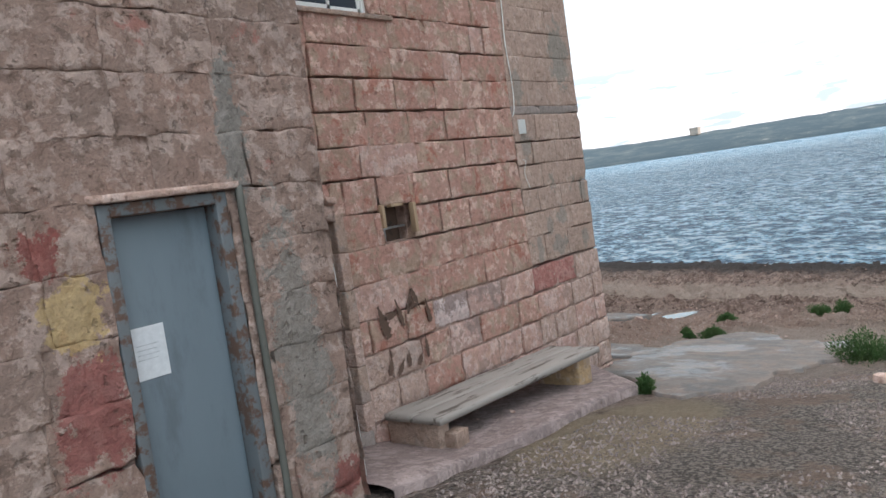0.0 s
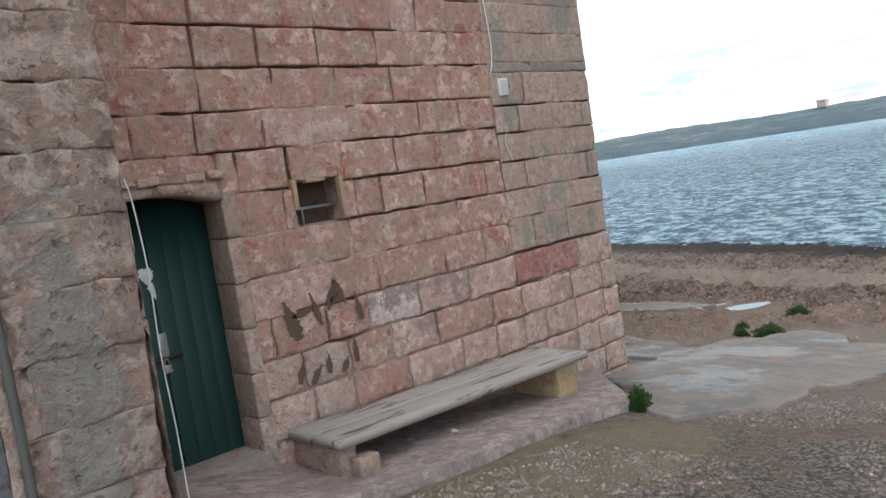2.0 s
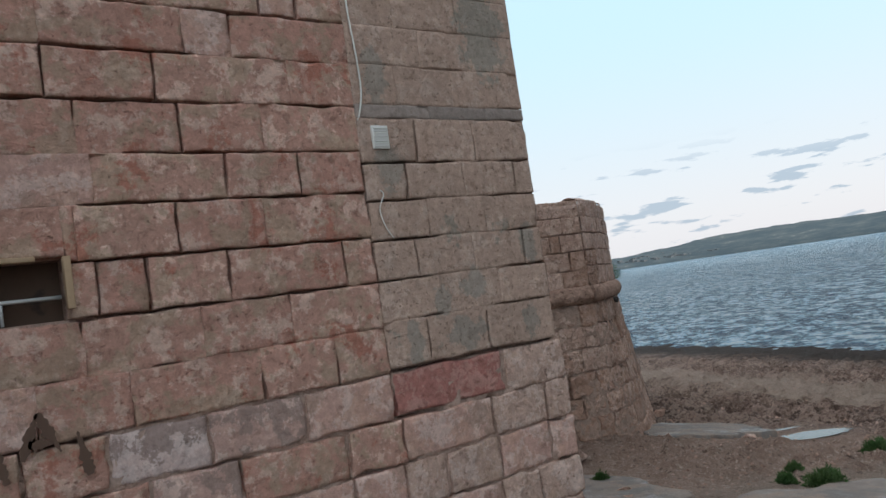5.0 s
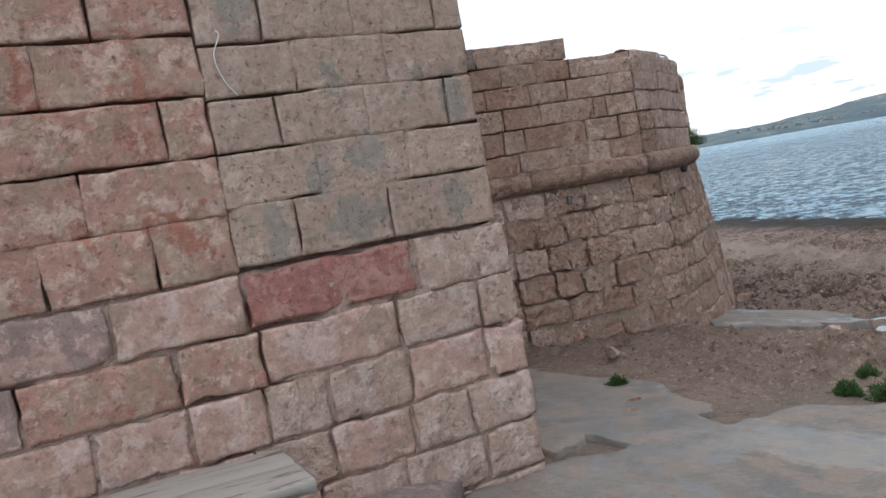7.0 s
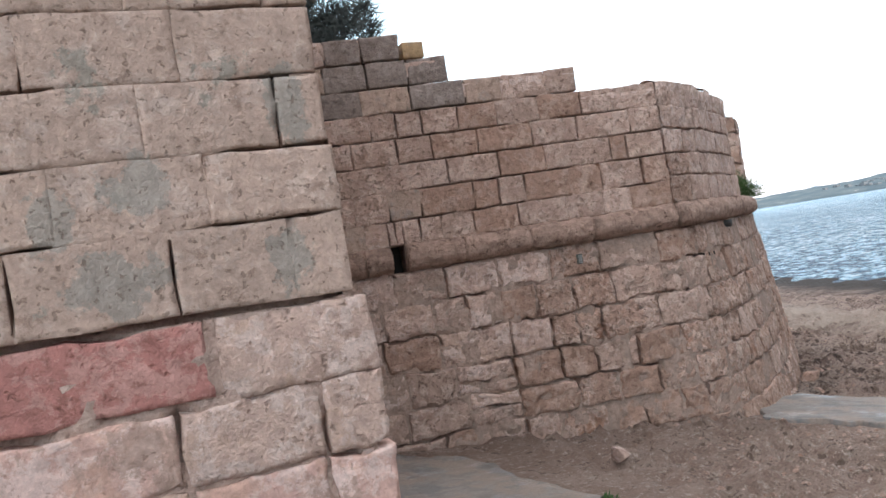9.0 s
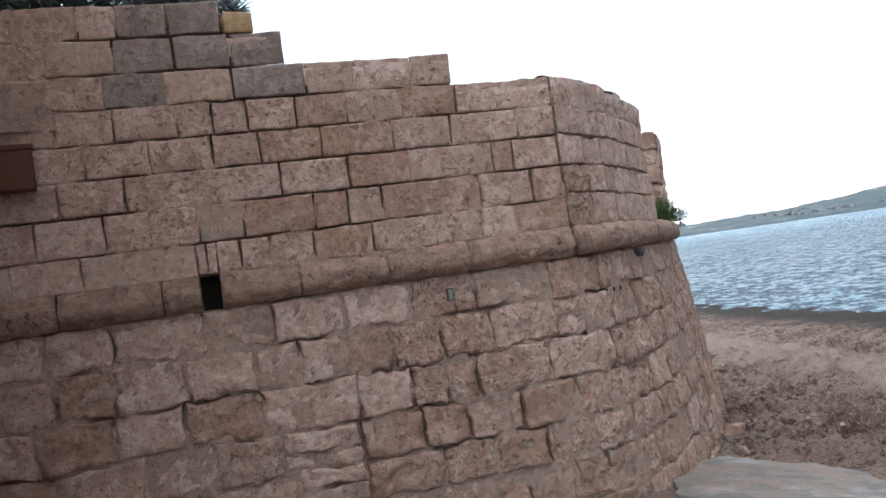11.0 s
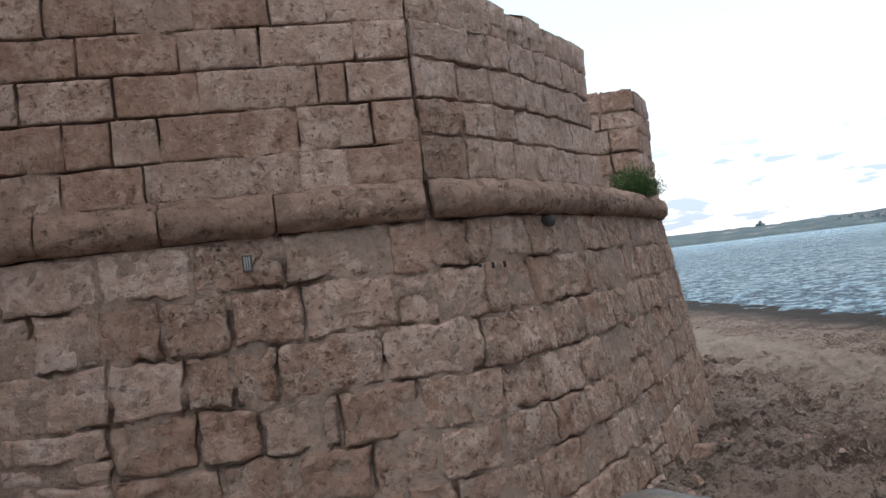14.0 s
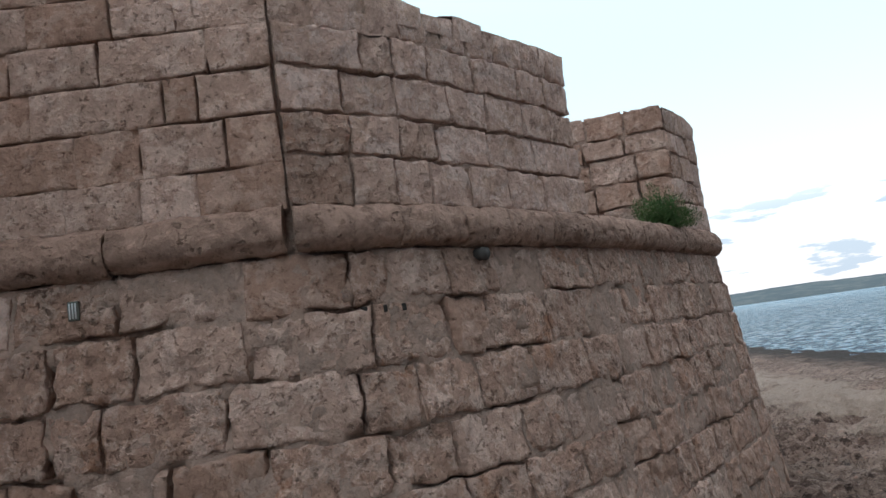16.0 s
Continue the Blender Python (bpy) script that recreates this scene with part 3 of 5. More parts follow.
def ground_z(x, y):
    z = slope_z(x, y)
    v = Vector((x, y, 0))
    far = min(max((x - 4.8) / 3.0, 0.0), 1.0) * min(max((shore_x(y) - x) / 6.0, 0.03), 1.0)
    ridge = abs(noise.noise(Vector((x * 0.55 + y * 0.35, y * 0.25 - x * 0.12, 3))))
    crag = abs(noise.noise(Vector((x * 1.1 + y * 0.5, y * 0.7 - x * 0.3, 12))))
    knob = abs(noise.noise(v * 3.3 + Vector((0, 0, 2))))
    z += far * (0.22 * (ridge - 0.25) + 0.18 * (crag - 0.22) + 0.13 * (knob - 0.2) + 0.06 * noise.noise(v * 7.5) - 0.10 * max(0.0, noise.noise(v * 4.6 + Vector((0, 5, 1)))))
    if far > 0:
        h = 3.2 * (noise.noise(Vector((x * 0.8, y * 0.65, 40))) + 0.5 * noise.noise(Vector((x * 1.9, y * 1.5, 44))) + 0.22 * noise.noise(v * 5.0))
        f = h - math.floor(h)
        f = min(max((f - 0.4) / 0.2, 0.0), 1.0)
        z += far * 0.13 * (math.floor(h) + f * f * (3 - 2 * f) - h * 0.6)
    z += (1 - far) * 0.02 * noise.noise(v * 2.3) + 0.012 * noise.noise(v * 9)
    mid = (1 - far) * min(max((x - 3.9) / 1.2, 0.0), 1.0)
    z += mid * (0.15 * (abs(noise.noise(v * 2.1 + Vector((4, 0, 7)))) - 0.2) + 0.10 * (knob - 0.2) + 0.045 * noise.noise(v * 7.5))
    if -1.6 < x < 1.0 and y > -1.3:
        q = 1 - abs(x + 0.3) / 1.3
        z -= 0.14 * q * q * (3 - 2 * q) * min(1.0, (y + 1.3) / 0.4)
    if x > 13:
        led = noise.noise(Vector((x * 0.22 + y * 0.05, y * 0.09, 8)))
        z += 0.25 * (math.floor(led * 4) / 4 - led) * min(1, (x - 13) / 6) * min(max((shore_x(y) - x) / 6.0, 0.1), 1.0)
    w = min(1.0, max(0.0, 2.2 - 1.25 * math.hypot((x - 9.5) / 0.8, (y - 3.4) / 1.0)))
    z += (slope_z(x, y) - 0.02 - z) * w
    for cx, cy, rx, ry in ((4.6, -1.1, 2.15, 1.35), (4.65, 1.9, 0.95, 2.0)):
        w = min(1.0, max(0.0, 2.4 - 1.3 * math.hypot((x - cx) / rx, (y - cy) / ry)))
        if w > 0:
            z += (slope_z(x, y) - 0.03 - z) * w
    if abs(x - 10.72) < 0.8 and abs(y - 2.62) < 0.8:
        w = min(1.0, max(0.0, 1.7 - math.hypot((x - 10.72) / 0.3, (y - 2.62) / 0.25)))
        z += (slope_z(10.72, 2.62) - 0.06 - z) * w
    if abs(x - PUDDLE[0]) < 1.6 and abs(y - PUDDLE[1]) < 1.6:
        w = min(1.0, max(0.0, 1.7 - math.hypot((x - PUDDLE[0]) / 0.72, (y - PUDDLE[1]) / 0.55)))
        z += (slope_z(*PUDDLE) - 0.06 - z) * w
    return z


def build_ground():
    def spread(lo, a, b, hi, fine, grow):
        mid = list(np.arange(a, b, fine))
        left, right, s = [], [], fine
        p = a
        while p > lo:
            s = min(s * grow, 60)
            p -= s
            left.append(p)
        s, p = fine, mid[-1]
        while p < hi:
            s = min(s * grow, 60)
            p += s
            right.append(p)
        return left[::-1] + mid + right
    xs = spread(-300, -3.5, 19.5, 420, 0.068, 1.04)
    ys = spread(-320, -4.5, 12.5, 420, 0.068, 1.04)
    verts = [(x, y, ground_z(x, y)) for y in ys for x in xs]
    n = len(xs)
    faces = [(j * n + i, j * n + i + 1, (j + 1) * n + i + 1, (j + 1) * n + i) for j in range(len(ys) - 1) for i in range(n - 1)]
    tagged(put_mesh("ground", verts, faces, GROUND), "brown eroded limestone shore with gravel and concrete", "ground", kind="structure")


build_ground()


def build_sea():
    xs = [10 + 3.0 * k for k in range(60)] + [190 * 1.22 ** k for k in range(16)]
    ys = [-3500, -1500, -600, -300, -150] + [-100 + 3.0 * k for k in range(90)] + [200, 300, 500, 900, 1600, 3000, 4000]
    verts = [(x, y, -2.93 + 0.05 * noise.noise(Vector((x * 0.2, y * 0.2, 0)))) for y in ys for x in xs]
    n = len(xs)
    faces = [(j * n + i, j * n + i + 1, (j + 1) * n + i + 1, (j + 1) * n + i) for j in range(len(ys) - 1) for i in range(n - 1)]
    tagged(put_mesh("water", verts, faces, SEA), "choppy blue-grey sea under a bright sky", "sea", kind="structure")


build_sea()


def far_height(a):
    """Height of the far shore by heading, in degrees to the right of the tower's depth."""
    marks = ((-10, 24), (31, 21), (35, 23), (39, 20), (43, 19), (49, 21), (52.5, 27), (55.5, 36), (60, 38), (66, 34), (72, 36), (80, 38), (125, 30))
    for (p, h0), (q, h1) in zip(marks, marks[1:]):
        if a <= q:
            t = (a - p) / (q - p)
            h = h0 + (h1 - h0) * (3 * t * t - 2 * t ** 3)
            break
    return h * 1.12 + 1.8 * noise.noise(Vector((a * 0.9, 0, 4))) + 1.0 * noise.noise(Vector((a * 3.1, 0, 9)))


def build_far_land():
    verts, faces = [], []
    hs = [k * 0.4 - 10 for k in range(330)]
    for k, a in enumerate(hs):
        s, c = math.sin(radians(a)), math.cos(radians(a))
        h = far_height(a) * 0.92
        for r, z in ((1480, -4), (1490, 2 + h * 0.12), (1540, h * 0.55), (1620, h), (2200, h * 0.9)):
            verts.append((s * r, c * r, z - 1 + 1.2 * noise.noise(Vector((a * 2, z * 0.2, r)))))
    for k in range(len(hs) - 1):
        for i in range(4):
            p = k * 5 + i
            faces.append((p, p + 5, p + 6, p + 1))
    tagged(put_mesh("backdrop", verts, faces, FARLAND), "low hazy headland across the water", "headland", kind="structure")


build_far_land()


def far_town():
    """Pale houses low on the far shore."""
    r = random.Random(41)
    pieces = []
    for _ in range(170):
        a = radians(r.gauss(54.5, 2.6))
        d = r.uniform(1500, 1570)
        x, y, z = math.sin(a) * d, math.cos(a) * d, 2 + (d - 1490) * 0.14
        w, h = r.uniform(2.5, 6), r.uniform(3, 6)
        pieces.append(box(x - w, x + w, y - w, y + w, z - 4, z + h))
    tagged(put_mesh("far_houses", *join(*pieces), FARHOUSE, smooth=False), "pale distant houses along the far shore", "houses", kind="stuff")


# Both colours carry the haze of distance as paint.
FARTOWER = simple("haze_tinted_pale_tower_stone", (0.40, 0.34, 0.29), 1.0)
FARHOUSE = simple("haze_tinted_pale_house_wall", (0.15, 0.165, 0.175), 1.0)
far_town()


def watchtower():
    a = radians(69.4)
    s, c, r = math.sin(a), math.cos(a), 1610
    z = far_height(69.4) * 0.92
    e = base_at("watchtower", s * r, c * r, z - 2, "small square stone watchtower on the far headland", "tower")
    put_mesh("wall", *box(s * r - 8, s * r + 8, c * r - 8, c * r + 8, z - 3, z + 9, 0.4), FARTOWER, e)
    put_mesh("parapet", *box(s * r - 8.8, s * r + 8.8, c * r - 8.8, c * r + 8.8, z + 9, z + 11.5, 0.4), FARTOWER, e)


watchtower()


def domed_church():
    a, r = radians(42.9), 1615
    x, y, z = math.sin(a) * r, math.cos(a) * r, far_height(42.9) * 0.92 - 2
    e = base_at("church", x, y, z, "tiny domed church on the far headland", "church")
    # Shares the headland's colour, painted haze included.
    put_mesh("nave", *box(x - 6, x + 6, y - 6, y + 6, z - 2, z + 5, 0.4), FARLAND, e)
    vs, fs, n, m = [], [], 14, 6
    for i in range(m + 1):
        t = i / m * math.pi / 2
        vs += [(x + 3.5 * math.cos(t) * math.cos(k * math.tau / n), y + 3.5 * math.cos(t) * math.sin(k * math.tau / n), z + 5 + 6 * math.sin(t)) for k in range(n)]
    fs = [(i * n + k, i * n + (k + 1) % n, (i + 1) * n + (k + 1) % n, (i + 1) * n + k) for i in range(m) for k in range(n)]
    put_mesh("dome", vs, fs, FARLAND, e)


domed_church()


# ---- the square tower ----
TOWER_R = 3.66
tower_face = lambda u, v, d: (u, -d, v)  # noqa: E731
GREEN = (-1.46, -0.56, -0.1, 1.92)
VENT = (0.0, 0.40, 1.57, 1.88)
WINDOW = (-0.60, 0.28, 3.53, 4.45)
HOLES = (GREEN, VENT, WINDOW)
wall_tower = backing("wall_tower", tower_face, (-1.6, TOWER_R - 0.04), (-1.2, 6.4), HOLES, 0.55, TOWERMORTAR, "pink-washed limestone block wall of a tower")


def tower_pick(u, v):
    k = rng.random()
    if 0.69 < v < 0.98 and u > 0.5:
        return LIMEWASH if u < 1.01 else (MAUVE if u < 1.59 else ROSE)
    if 0.40 < v < 0.69 and 0.5 < u < 1.3:
        return MAUVE
    if v < 1.0 and u > 0.9:
        return (PALE if k < 0.6 else ROSE) if u > 2.2 else (ROSE if k < 0.75 else (MAUVE if k < 0.87 else PINK))
    if v < 1.3 and u < 0.3:
        return PINK if k < 0.45 else (PALE if k < 0.8 else ROSE)
    return PINK if k < 0.97 else ROSE


# the course lines, and the upright joints of each course from the ground up
def tower_course(v0, v1, joints, u1=2.2):
    row = fill_row(-1.55, u1, 0.38, 0.62, joints)
    low = v1 < 1.0
    lay(wall_tower, tower_face, v0, v1, row, tower_pick, HOLES, proud=0.008, rough=0.013 if low else 0.008, bevel=0.006 if low else 0.003,
        jag=0.016 if low else 0.008, gap=0.0055 if low else 0.0048, m=14, n=9, open_=0.14, bedded=low)


mortar_bed(wall_tower, tower_face, -1.55, 3.66, -0.75, 0.98, HOLES, (), -0.017, TOWERMORTAR)
tower_course(-0.75, -0.44, (), 3.72)
tower_course(-0.44, -0.16, (0.3, 0.9, 1.5, 2.4), 3.73)
tower_course(-0.16, 0.12, (-0.2, 0.45, 1.05, 1.6, 2.1, 2.96, 3.31), 3.73)
tower_course(0.12, 0.41, (-0.1, 0.26, 0.8, 1.42, 1.84, 2.21, 2.54, 2.99, 3.47), 3.73)
tower_course(0.41, 0.69, (0.26, 0.68, 1.16, 1.83, 2.24, 2.98, 3.48), 3.72)
tower_course(0.69, 0.975, (0.1, 0.5, 1.01, 1.59, 2.19))
tower_course(0.975, 1.27, (-0.14, 0.2, 0.64, 1.36, 1.83))
tower_course(1.27, 1.56, (-0.14, 0.44, 1.05))
tower_course(1.56, 1.85, (-0.09, 0.54, 0.79, 1.24, 1.98))
tower_course(1.85, 2.14, (-0.42, -0.03, 0.46, 0.98, 1.49))
tower_course(2.14, 2.41, (-1.1, -0.67, -0.16, 0.57, 1.29, 1.75))
tower_course(2.41, 2.70, (-1.2, -0.6, -0.03, 0.52, 1.06, 1.55))
tower_course(2.70, 2.98, (-1.3, -0.59, -0.11, 0.39, 0.95, 1.76))
tower_course(2.98, 3.25, (-0.98, -0.57, 0.15, 0.39, 1.14, 1.42))
tower_course(3.25, 3.53, (-1.13, -0.56, 0.41, 0.95, 1.63, 1.88))
for k in range(10):
    tower_course(3.53 + 0.285 * k, 3.815 + 0.285 * k, ())


def quoin_course(v0, v1, joints, u0=2.2, u1=TOWER_R):
    deep, width = (0.11, 0.0036) if v0 < 2.6 else (0.012, 0.0015)
    lay(wall_tower, tower_face, v0, v1, fill_row(u0, u1, 0.4, 0.6, joints), lambda u, v: CEMENT if 2.63 < v < 2.72 else SMOOTH,
        proud=0.004, rough=0.005, bevel=0.003, jag=0.006, gap=width, sunk=deep, m=10, n=7, open_=0.1 if v0 < 2.6 else -0.1)


quoin_course(1.00, 1.30, (2.53, 3.04, 3.45))
quoin_course(1.30, 1.56, (2.69, 3.19), 2.2, 3.67)
quoin_course(1.56, 1.82, (2.53, 3.01, 3.48))
quoin_course(1.82, 2.08, (2.66, 3.16), 2.2)
quoin_course(2.08, 2.33, (2.53, 3.01, 3.49))
quoin_course(2.33, 2.63, (2.65, 3.15))
quoin_course(2.63, 2.72, (3.3,))
quoin_course(2.72, 2.99, (2.54, 3.02))
quoin_course(2.99, 3.26, (2.78, 3.18))
for k in range(11):
    quoin_course(3.26 + 0.27 * k, 3.53 + 0.27 * k, (2.6 + 0.2 * (k % 2), 3.15))
# the broad red-painted block and the pale corner block beside it
block(wall_tower, tower_face, 2.2, 3.12, 0.70, 0.98, REDPAINT, rough=0.014, m=14, n=9, jag=0.016, bevel=0.006, bedded=True)
block(wall_tower, tower_face, 3.14, 3.72, 0.68, 0.985, PALE, rough=0.012, m=14, n=9, jag=0.014, bedded=True)

side_face = lambda u, v, d: (TOWER_R + d, u, v)  # noqa: E731
wall_side = backing("wall_tower_side", side_face, (0.08, 4.6), (-1.4, 6.4), (), 0.5, MORTAR, "sandy limestone return wall of the tower")
for k in range(26):
    lay(wall_side, side_face, -1.3 + 0.285 * k, -1.3 + 0.285 * (k + 1), fill_row(0.01, 4.6, 0.4, 0.65), lambda u, v: SAND if v > 1 else PALE, rough=0.008)
for name, args in (("wall_tower_back", (-1.6, TOWER_R, 5.2, 5.7, -1.2, 6.4)), ("roof", (-1.6, TOWER_R - 0.06, 0.06, 5.7, 6.4, 6.6))):
    tagged(put_mesh(name, *box(*args), MORTAR, smooth=False), "plain limestone closing the tower", "wall", kind="structure")

# ---- the annex with the grey door ----
ANNEX_Y = -1.06


def annex_face(u, v, d):
    lean = 0.028 * (2.2 - v) * (u + 8) / 6.4
    return (u - (0.028 * (v - 2.2) if u > -1.75 else 0) * -1.0, ANNEX_Y - d - lean * 0.2, v)


GREY = (-3.03, -2.30, -0.1, 2.12)
AHOLES = (GREY,)
wall_annex = backing("wall_annex", annex_face, (-9, -1.62), (-0.6, 5.0), AHOLES, 0.4, RENDERED, "patchy rendered stone wall of an annex", -0.06)


def annex_pick(u, v):
    return RENDERED


for k in range(13):
    v0 = -0.35 + 0.31 * k
    lay(wall_annex, annex_face, v0, v0 + 0.31, fill_row(-7.5, -1.6, 0.42, 0.75), annex_pick, AHOLES, gap=0.006, bevel=0.002, rough=0.016, proud=0.003, jag=0.02, m=12, n=8, sunk=0.05, open_=-0.22)
end_face = lambda u, v, d: (-1.60 + d, u, v)  # noqa: E731
wall_end = backing("wall_annex_end", end_face, (ANNEX_Y + 0.012, -0.07), (-0.4, 5.0), (), 0.3, RENDERED, "stained rendered end wall of the annex", -0.06)
for k in range(13):
    v0 = -0.25 + 0.31 * k
    lay(wall_end, end_face, v0, v0 + 0.31, fill_row(ANNEX_Y + 0.005, -0.01, 0.4, 0.65), lambda u, v: RENDERED if rng.random() < 0.6 else PINK, gap=0.005, rough=0.014, jag=0.02, bevel=0.002, m=10, n=8, sunk=0.05, open_=-0.25)
for name, args in (("wall_annex_back", (-9, -1.7, 3.0, 3.3, -0.5, 5.0)), ("roof_annex", (-9, -1.65, ANNEX_Y + 0.05, 3.3, 5.0, 5.2)), ("wall_annex_west", (-9.3, -9, ANNEX_Y, 3.3, -0.5, 5.2))):
    tagged(put_mesh(name, *box(*args), RENDERED, smooth=False), "plain rendered stone closing the annex", "wall", kind="structure")


def grey_door():
    z0 = 0.22
    e = base_at("door_1", -2.67, ANNEX_Y + 0.1, z0, "closed grey metal door in a peeling frame", "door", kind="structure")
    leaf = put_mesh("door_leaf", *box(-2.965, -2.375, ANNEX_Y + 0.105, ANNEX_Y + 0.145, z0, 2.055, 0.004), GREYDOOR, e)
    put_mesh("frame_post", *box(-3.03, -2.967, ANNEX_Y - 0.004, ANNEX_Y + 0.15, z0, 2.12, 0.006, 0.004), FRAMEGREY, e, "peeling grey frame post")
    put_mesh("frame_post", *box(-2.373, -2.30, ANNEX_Y - 0.004, ANNEX_Y + 0.15, z0, 2.12, 0.006, 0.006, 3), FRAMEGREY, e, "peeling rusted frame post")
    put_mesh("frame_head", *box(-2.967, -2.373, ANNEX_Y - 0.004, ANNEX_Y + 0.15, 2.057, 2.12, 0.006, 0.004), FRAMEGREY, e, "peeling grey frame head")
    put_mesh("threshold", *box(-3.03, -2.30, ANNEX_Y - 0.02, ANNEX_Y + 0.3, z0 - 0.3, z0 - 0.003, 0.01, 0.01), CEMENT, e)
    put_mesh("paper_notice", *box(-2.93, -2.735, ANNEX_Y + 0.1005, ANNEX_Y + 0.1035, 1.235, 1.50), PAPER, leaf, "white paper notice", smooth=False)
    for k in range(4):
        put_mesh("text_line", *box(-2.90, -2.79 + 0.012 * (k % 2), ANNEX_Y + 0.0985, ANNEX_Y + 0.1, 1.335 + 0.024 * k, 1.338 + 0.024 * k), PRINT, leaf, "faint grey line of print")


grey_door()
tagged(put_mesh("lintel_ledge", *box(-3.07, -2.24, ANNEX_Y - 0.045, ANNEX_Y + 0.02, 2.125, 2.165, 0.012, 0.012), PALE), "thin stone ledge over the grey door", "ledge", kind="structure")
tagged(put_mesh("drain_pipe", *tube(bend([(-2.235, ANNEX_Y - 0.03, 2.14), (-2.24, ANNEX_Y - 0.03, 1.5), (-2.235, ANNEX_Y - 0.03, 0.8), (-2.245, ANNEX_Y - 0.035, 0.16)]), 0.021), OLIVE), "thin grey pipe beside the grey door", "pipe")


def green_door():
    """Two boarded leaves under a low arch, set back in a stone surround."""
    e = base_at("door_2", -1.0, 0.16, 0.1, "closed dark green double wooden door", "door", kind="structure")
    y0, top = 0.27, lambda u: 1.82 + 0.085 * (1 - ((u + 1.01) / 0.45) ** 2)  # noqa: E731
    for side, (a, b) in enumerate(((-1.455, -1.012), (-1.008, -0.565))):
        leaf = None
        n = 4
        for k in range(n):
            u0, u1 = a + (b - a) * k / n + 0.0006, a + (b - a) * (k + 1) / n - 0.0006
            v, f = box(u0, u1, y0, y0 + 0.045, 0.10, 1.82, 0.002)
            v = [Vector((p.x, p.y, top(p.x) + 0.02 if p.z > 1.5 else p.z)) for p in v]
            if leaf is None:
                leaf = put_mesh("door_leaf", v, f, GREENDOOR, e)
            else:
                put_mesh("board", v, f, GREENDOOR, leaf)
    put_mesh("hasp", *box(-1.045, -0.985, y0 - 0.012, y0 - 0.001, 0.86, 1.02, 0.004), STEEL, e, "steel hasp plate")
    put_mesh("bolt", *tube([(-1.12, y0 - 0.015, 0.85), (-0.90, y0 - 0.015, 0.85)], 0.012), BRASS, e, "rusty sliding bolt")
    put_mesh("padlock", *join(box(-1.045, -0.995, y0 - 0.04, y0 - 0.012, 0.755, 0.81, 0.006), tube(bend([(-1.035, y0 - 0.026, 0.81), (-1.03, y0 - 0.026, 0.845), (-1.01, y0 - 0.026, 0.845), (-1.005, y0 - 0.026, 0.81)]), 0.005, 6)), STEEL, e, "steel padlock")
    for q, (a, b, c, d, wide) in enumerate(((-1.075, 1.46, -1.045, 1.36, 0.030), (-1.035, 1.46, -1.01, 1.38, 0.026), (-1.04, 1.39, -1.005, 1.25, 0.021), (-1.195, 1.42, -1.185, 1.28, 0.009), (-1.19, 1.28, -1.15, 1.20, 0.016))):
        vs = []
        ln = math.hypot(c - a, d - b)
        for k in range(15):
            t = k / 14
            for sgn in (-1, 1):
                w = sgn * wide * (0.35 + 0.65 * math.sin(math.pi * min(1, t + 0.1))) * (1 + 0.9 * noise.noise(Vector((k * 0.9, q * 3, sgn))))
                vs.append((a + (c - a) * t + w * (d - b) / ln, y0 - 0.002 - 0.0003 * q, b + (d - b) * t - w * (c - a) / ln))
        put_mesh("paint_smear", vs, [(2 * k, 2 * k + 1, 2 * k + 3, 2 * k + 2) for k in range(14)], WHITEPAINT, e, "smear of white paint")
    put_mesh("doorstep", *box(-1.5, -0.52, -0.05, 0.4, -0.25, 0.098, 0.012, 0.012), CEMENT, e, "worn stone doorstep")


green_door()


def door_surround():
    """Dressed jambs and the low arch of the green door."""
    for u0, u1, nm in ((-1.57, -1.44, "jamb"), (-0.575, -0.47, "jamb")):
        for k in range(6):
            z0 = 0.02 + 0.31 * k
            p = box(u0, u1, -0.018, 0.265, z0, z0 + 0.305, 0.012, 0.010, k)
            tagged(put_mesh("jamb_stone", *p, SAND if k % 2 else PALE, wall_tower))
    n, verts, faces = 14, [], []
    for k in range(n + 1):
        u = -1.46 + 0.90 * k / n
        low = 1.82 + 0.085 * (1 - ((u + 1.01) / 0.45) ** 2)
        hi = 1.965 + 0.03 * noise.noise(Vector((u * 4, 0, 0)))
        verts += [(u, -0.022, low), (u, -0.022, hi), (u, 0.275, hi), (u, 0.275, low)]
    for k in range(n):
        a = 4 * k
        faces += [(a, a + 4, a + 5, a + 1), (a + 1, a + 5, a + 6, a + 2), (a + 3, a + 7, a + 4, a), (a + 2, a + 6, a + 7, a + 3)]
    faces += [(0, 1, 2, 3), (4 * n + 3, 4 * n + 2, 4 * n + 1, 4 * n)]
    put_mesh("arch_stone", verts, faces, PALE, wall_tower)
    edges = (-1.46, -1.31, -1.12, -0.98, -0.80, -0.66, -0.53)
    for k, (a, b) in enumerate(zip(edges, edges[1:])):
        out, top = rng.uniform(0.03, 0.055), 2.02 + rng.uniform(-0.012, 0.022)
        put_mesh("ledge_stone", *box(a + 0.003, b - 0.003, -out, 0.02, 1.972 + rng.uniform(-0.01, 0.008), top, 0.010, 0.016, k), PALE if k % 3 else PINK, wall_tower)


door_surround()


def room_behind(name, x0, x1, z0, z1, y0=0.42, mat=DARK):
    v, f = box(x0, x1, y0, y0 + 0.02, z0, z1)
    tagged(put_mesh(name, v, f, mat, smooth=False), "dark back of a wall opening", "wall", kind="structure")


room_behind("hollow_vent", -0.02, 0.42, 1.55, 1.9, 0.2, DUSTY)


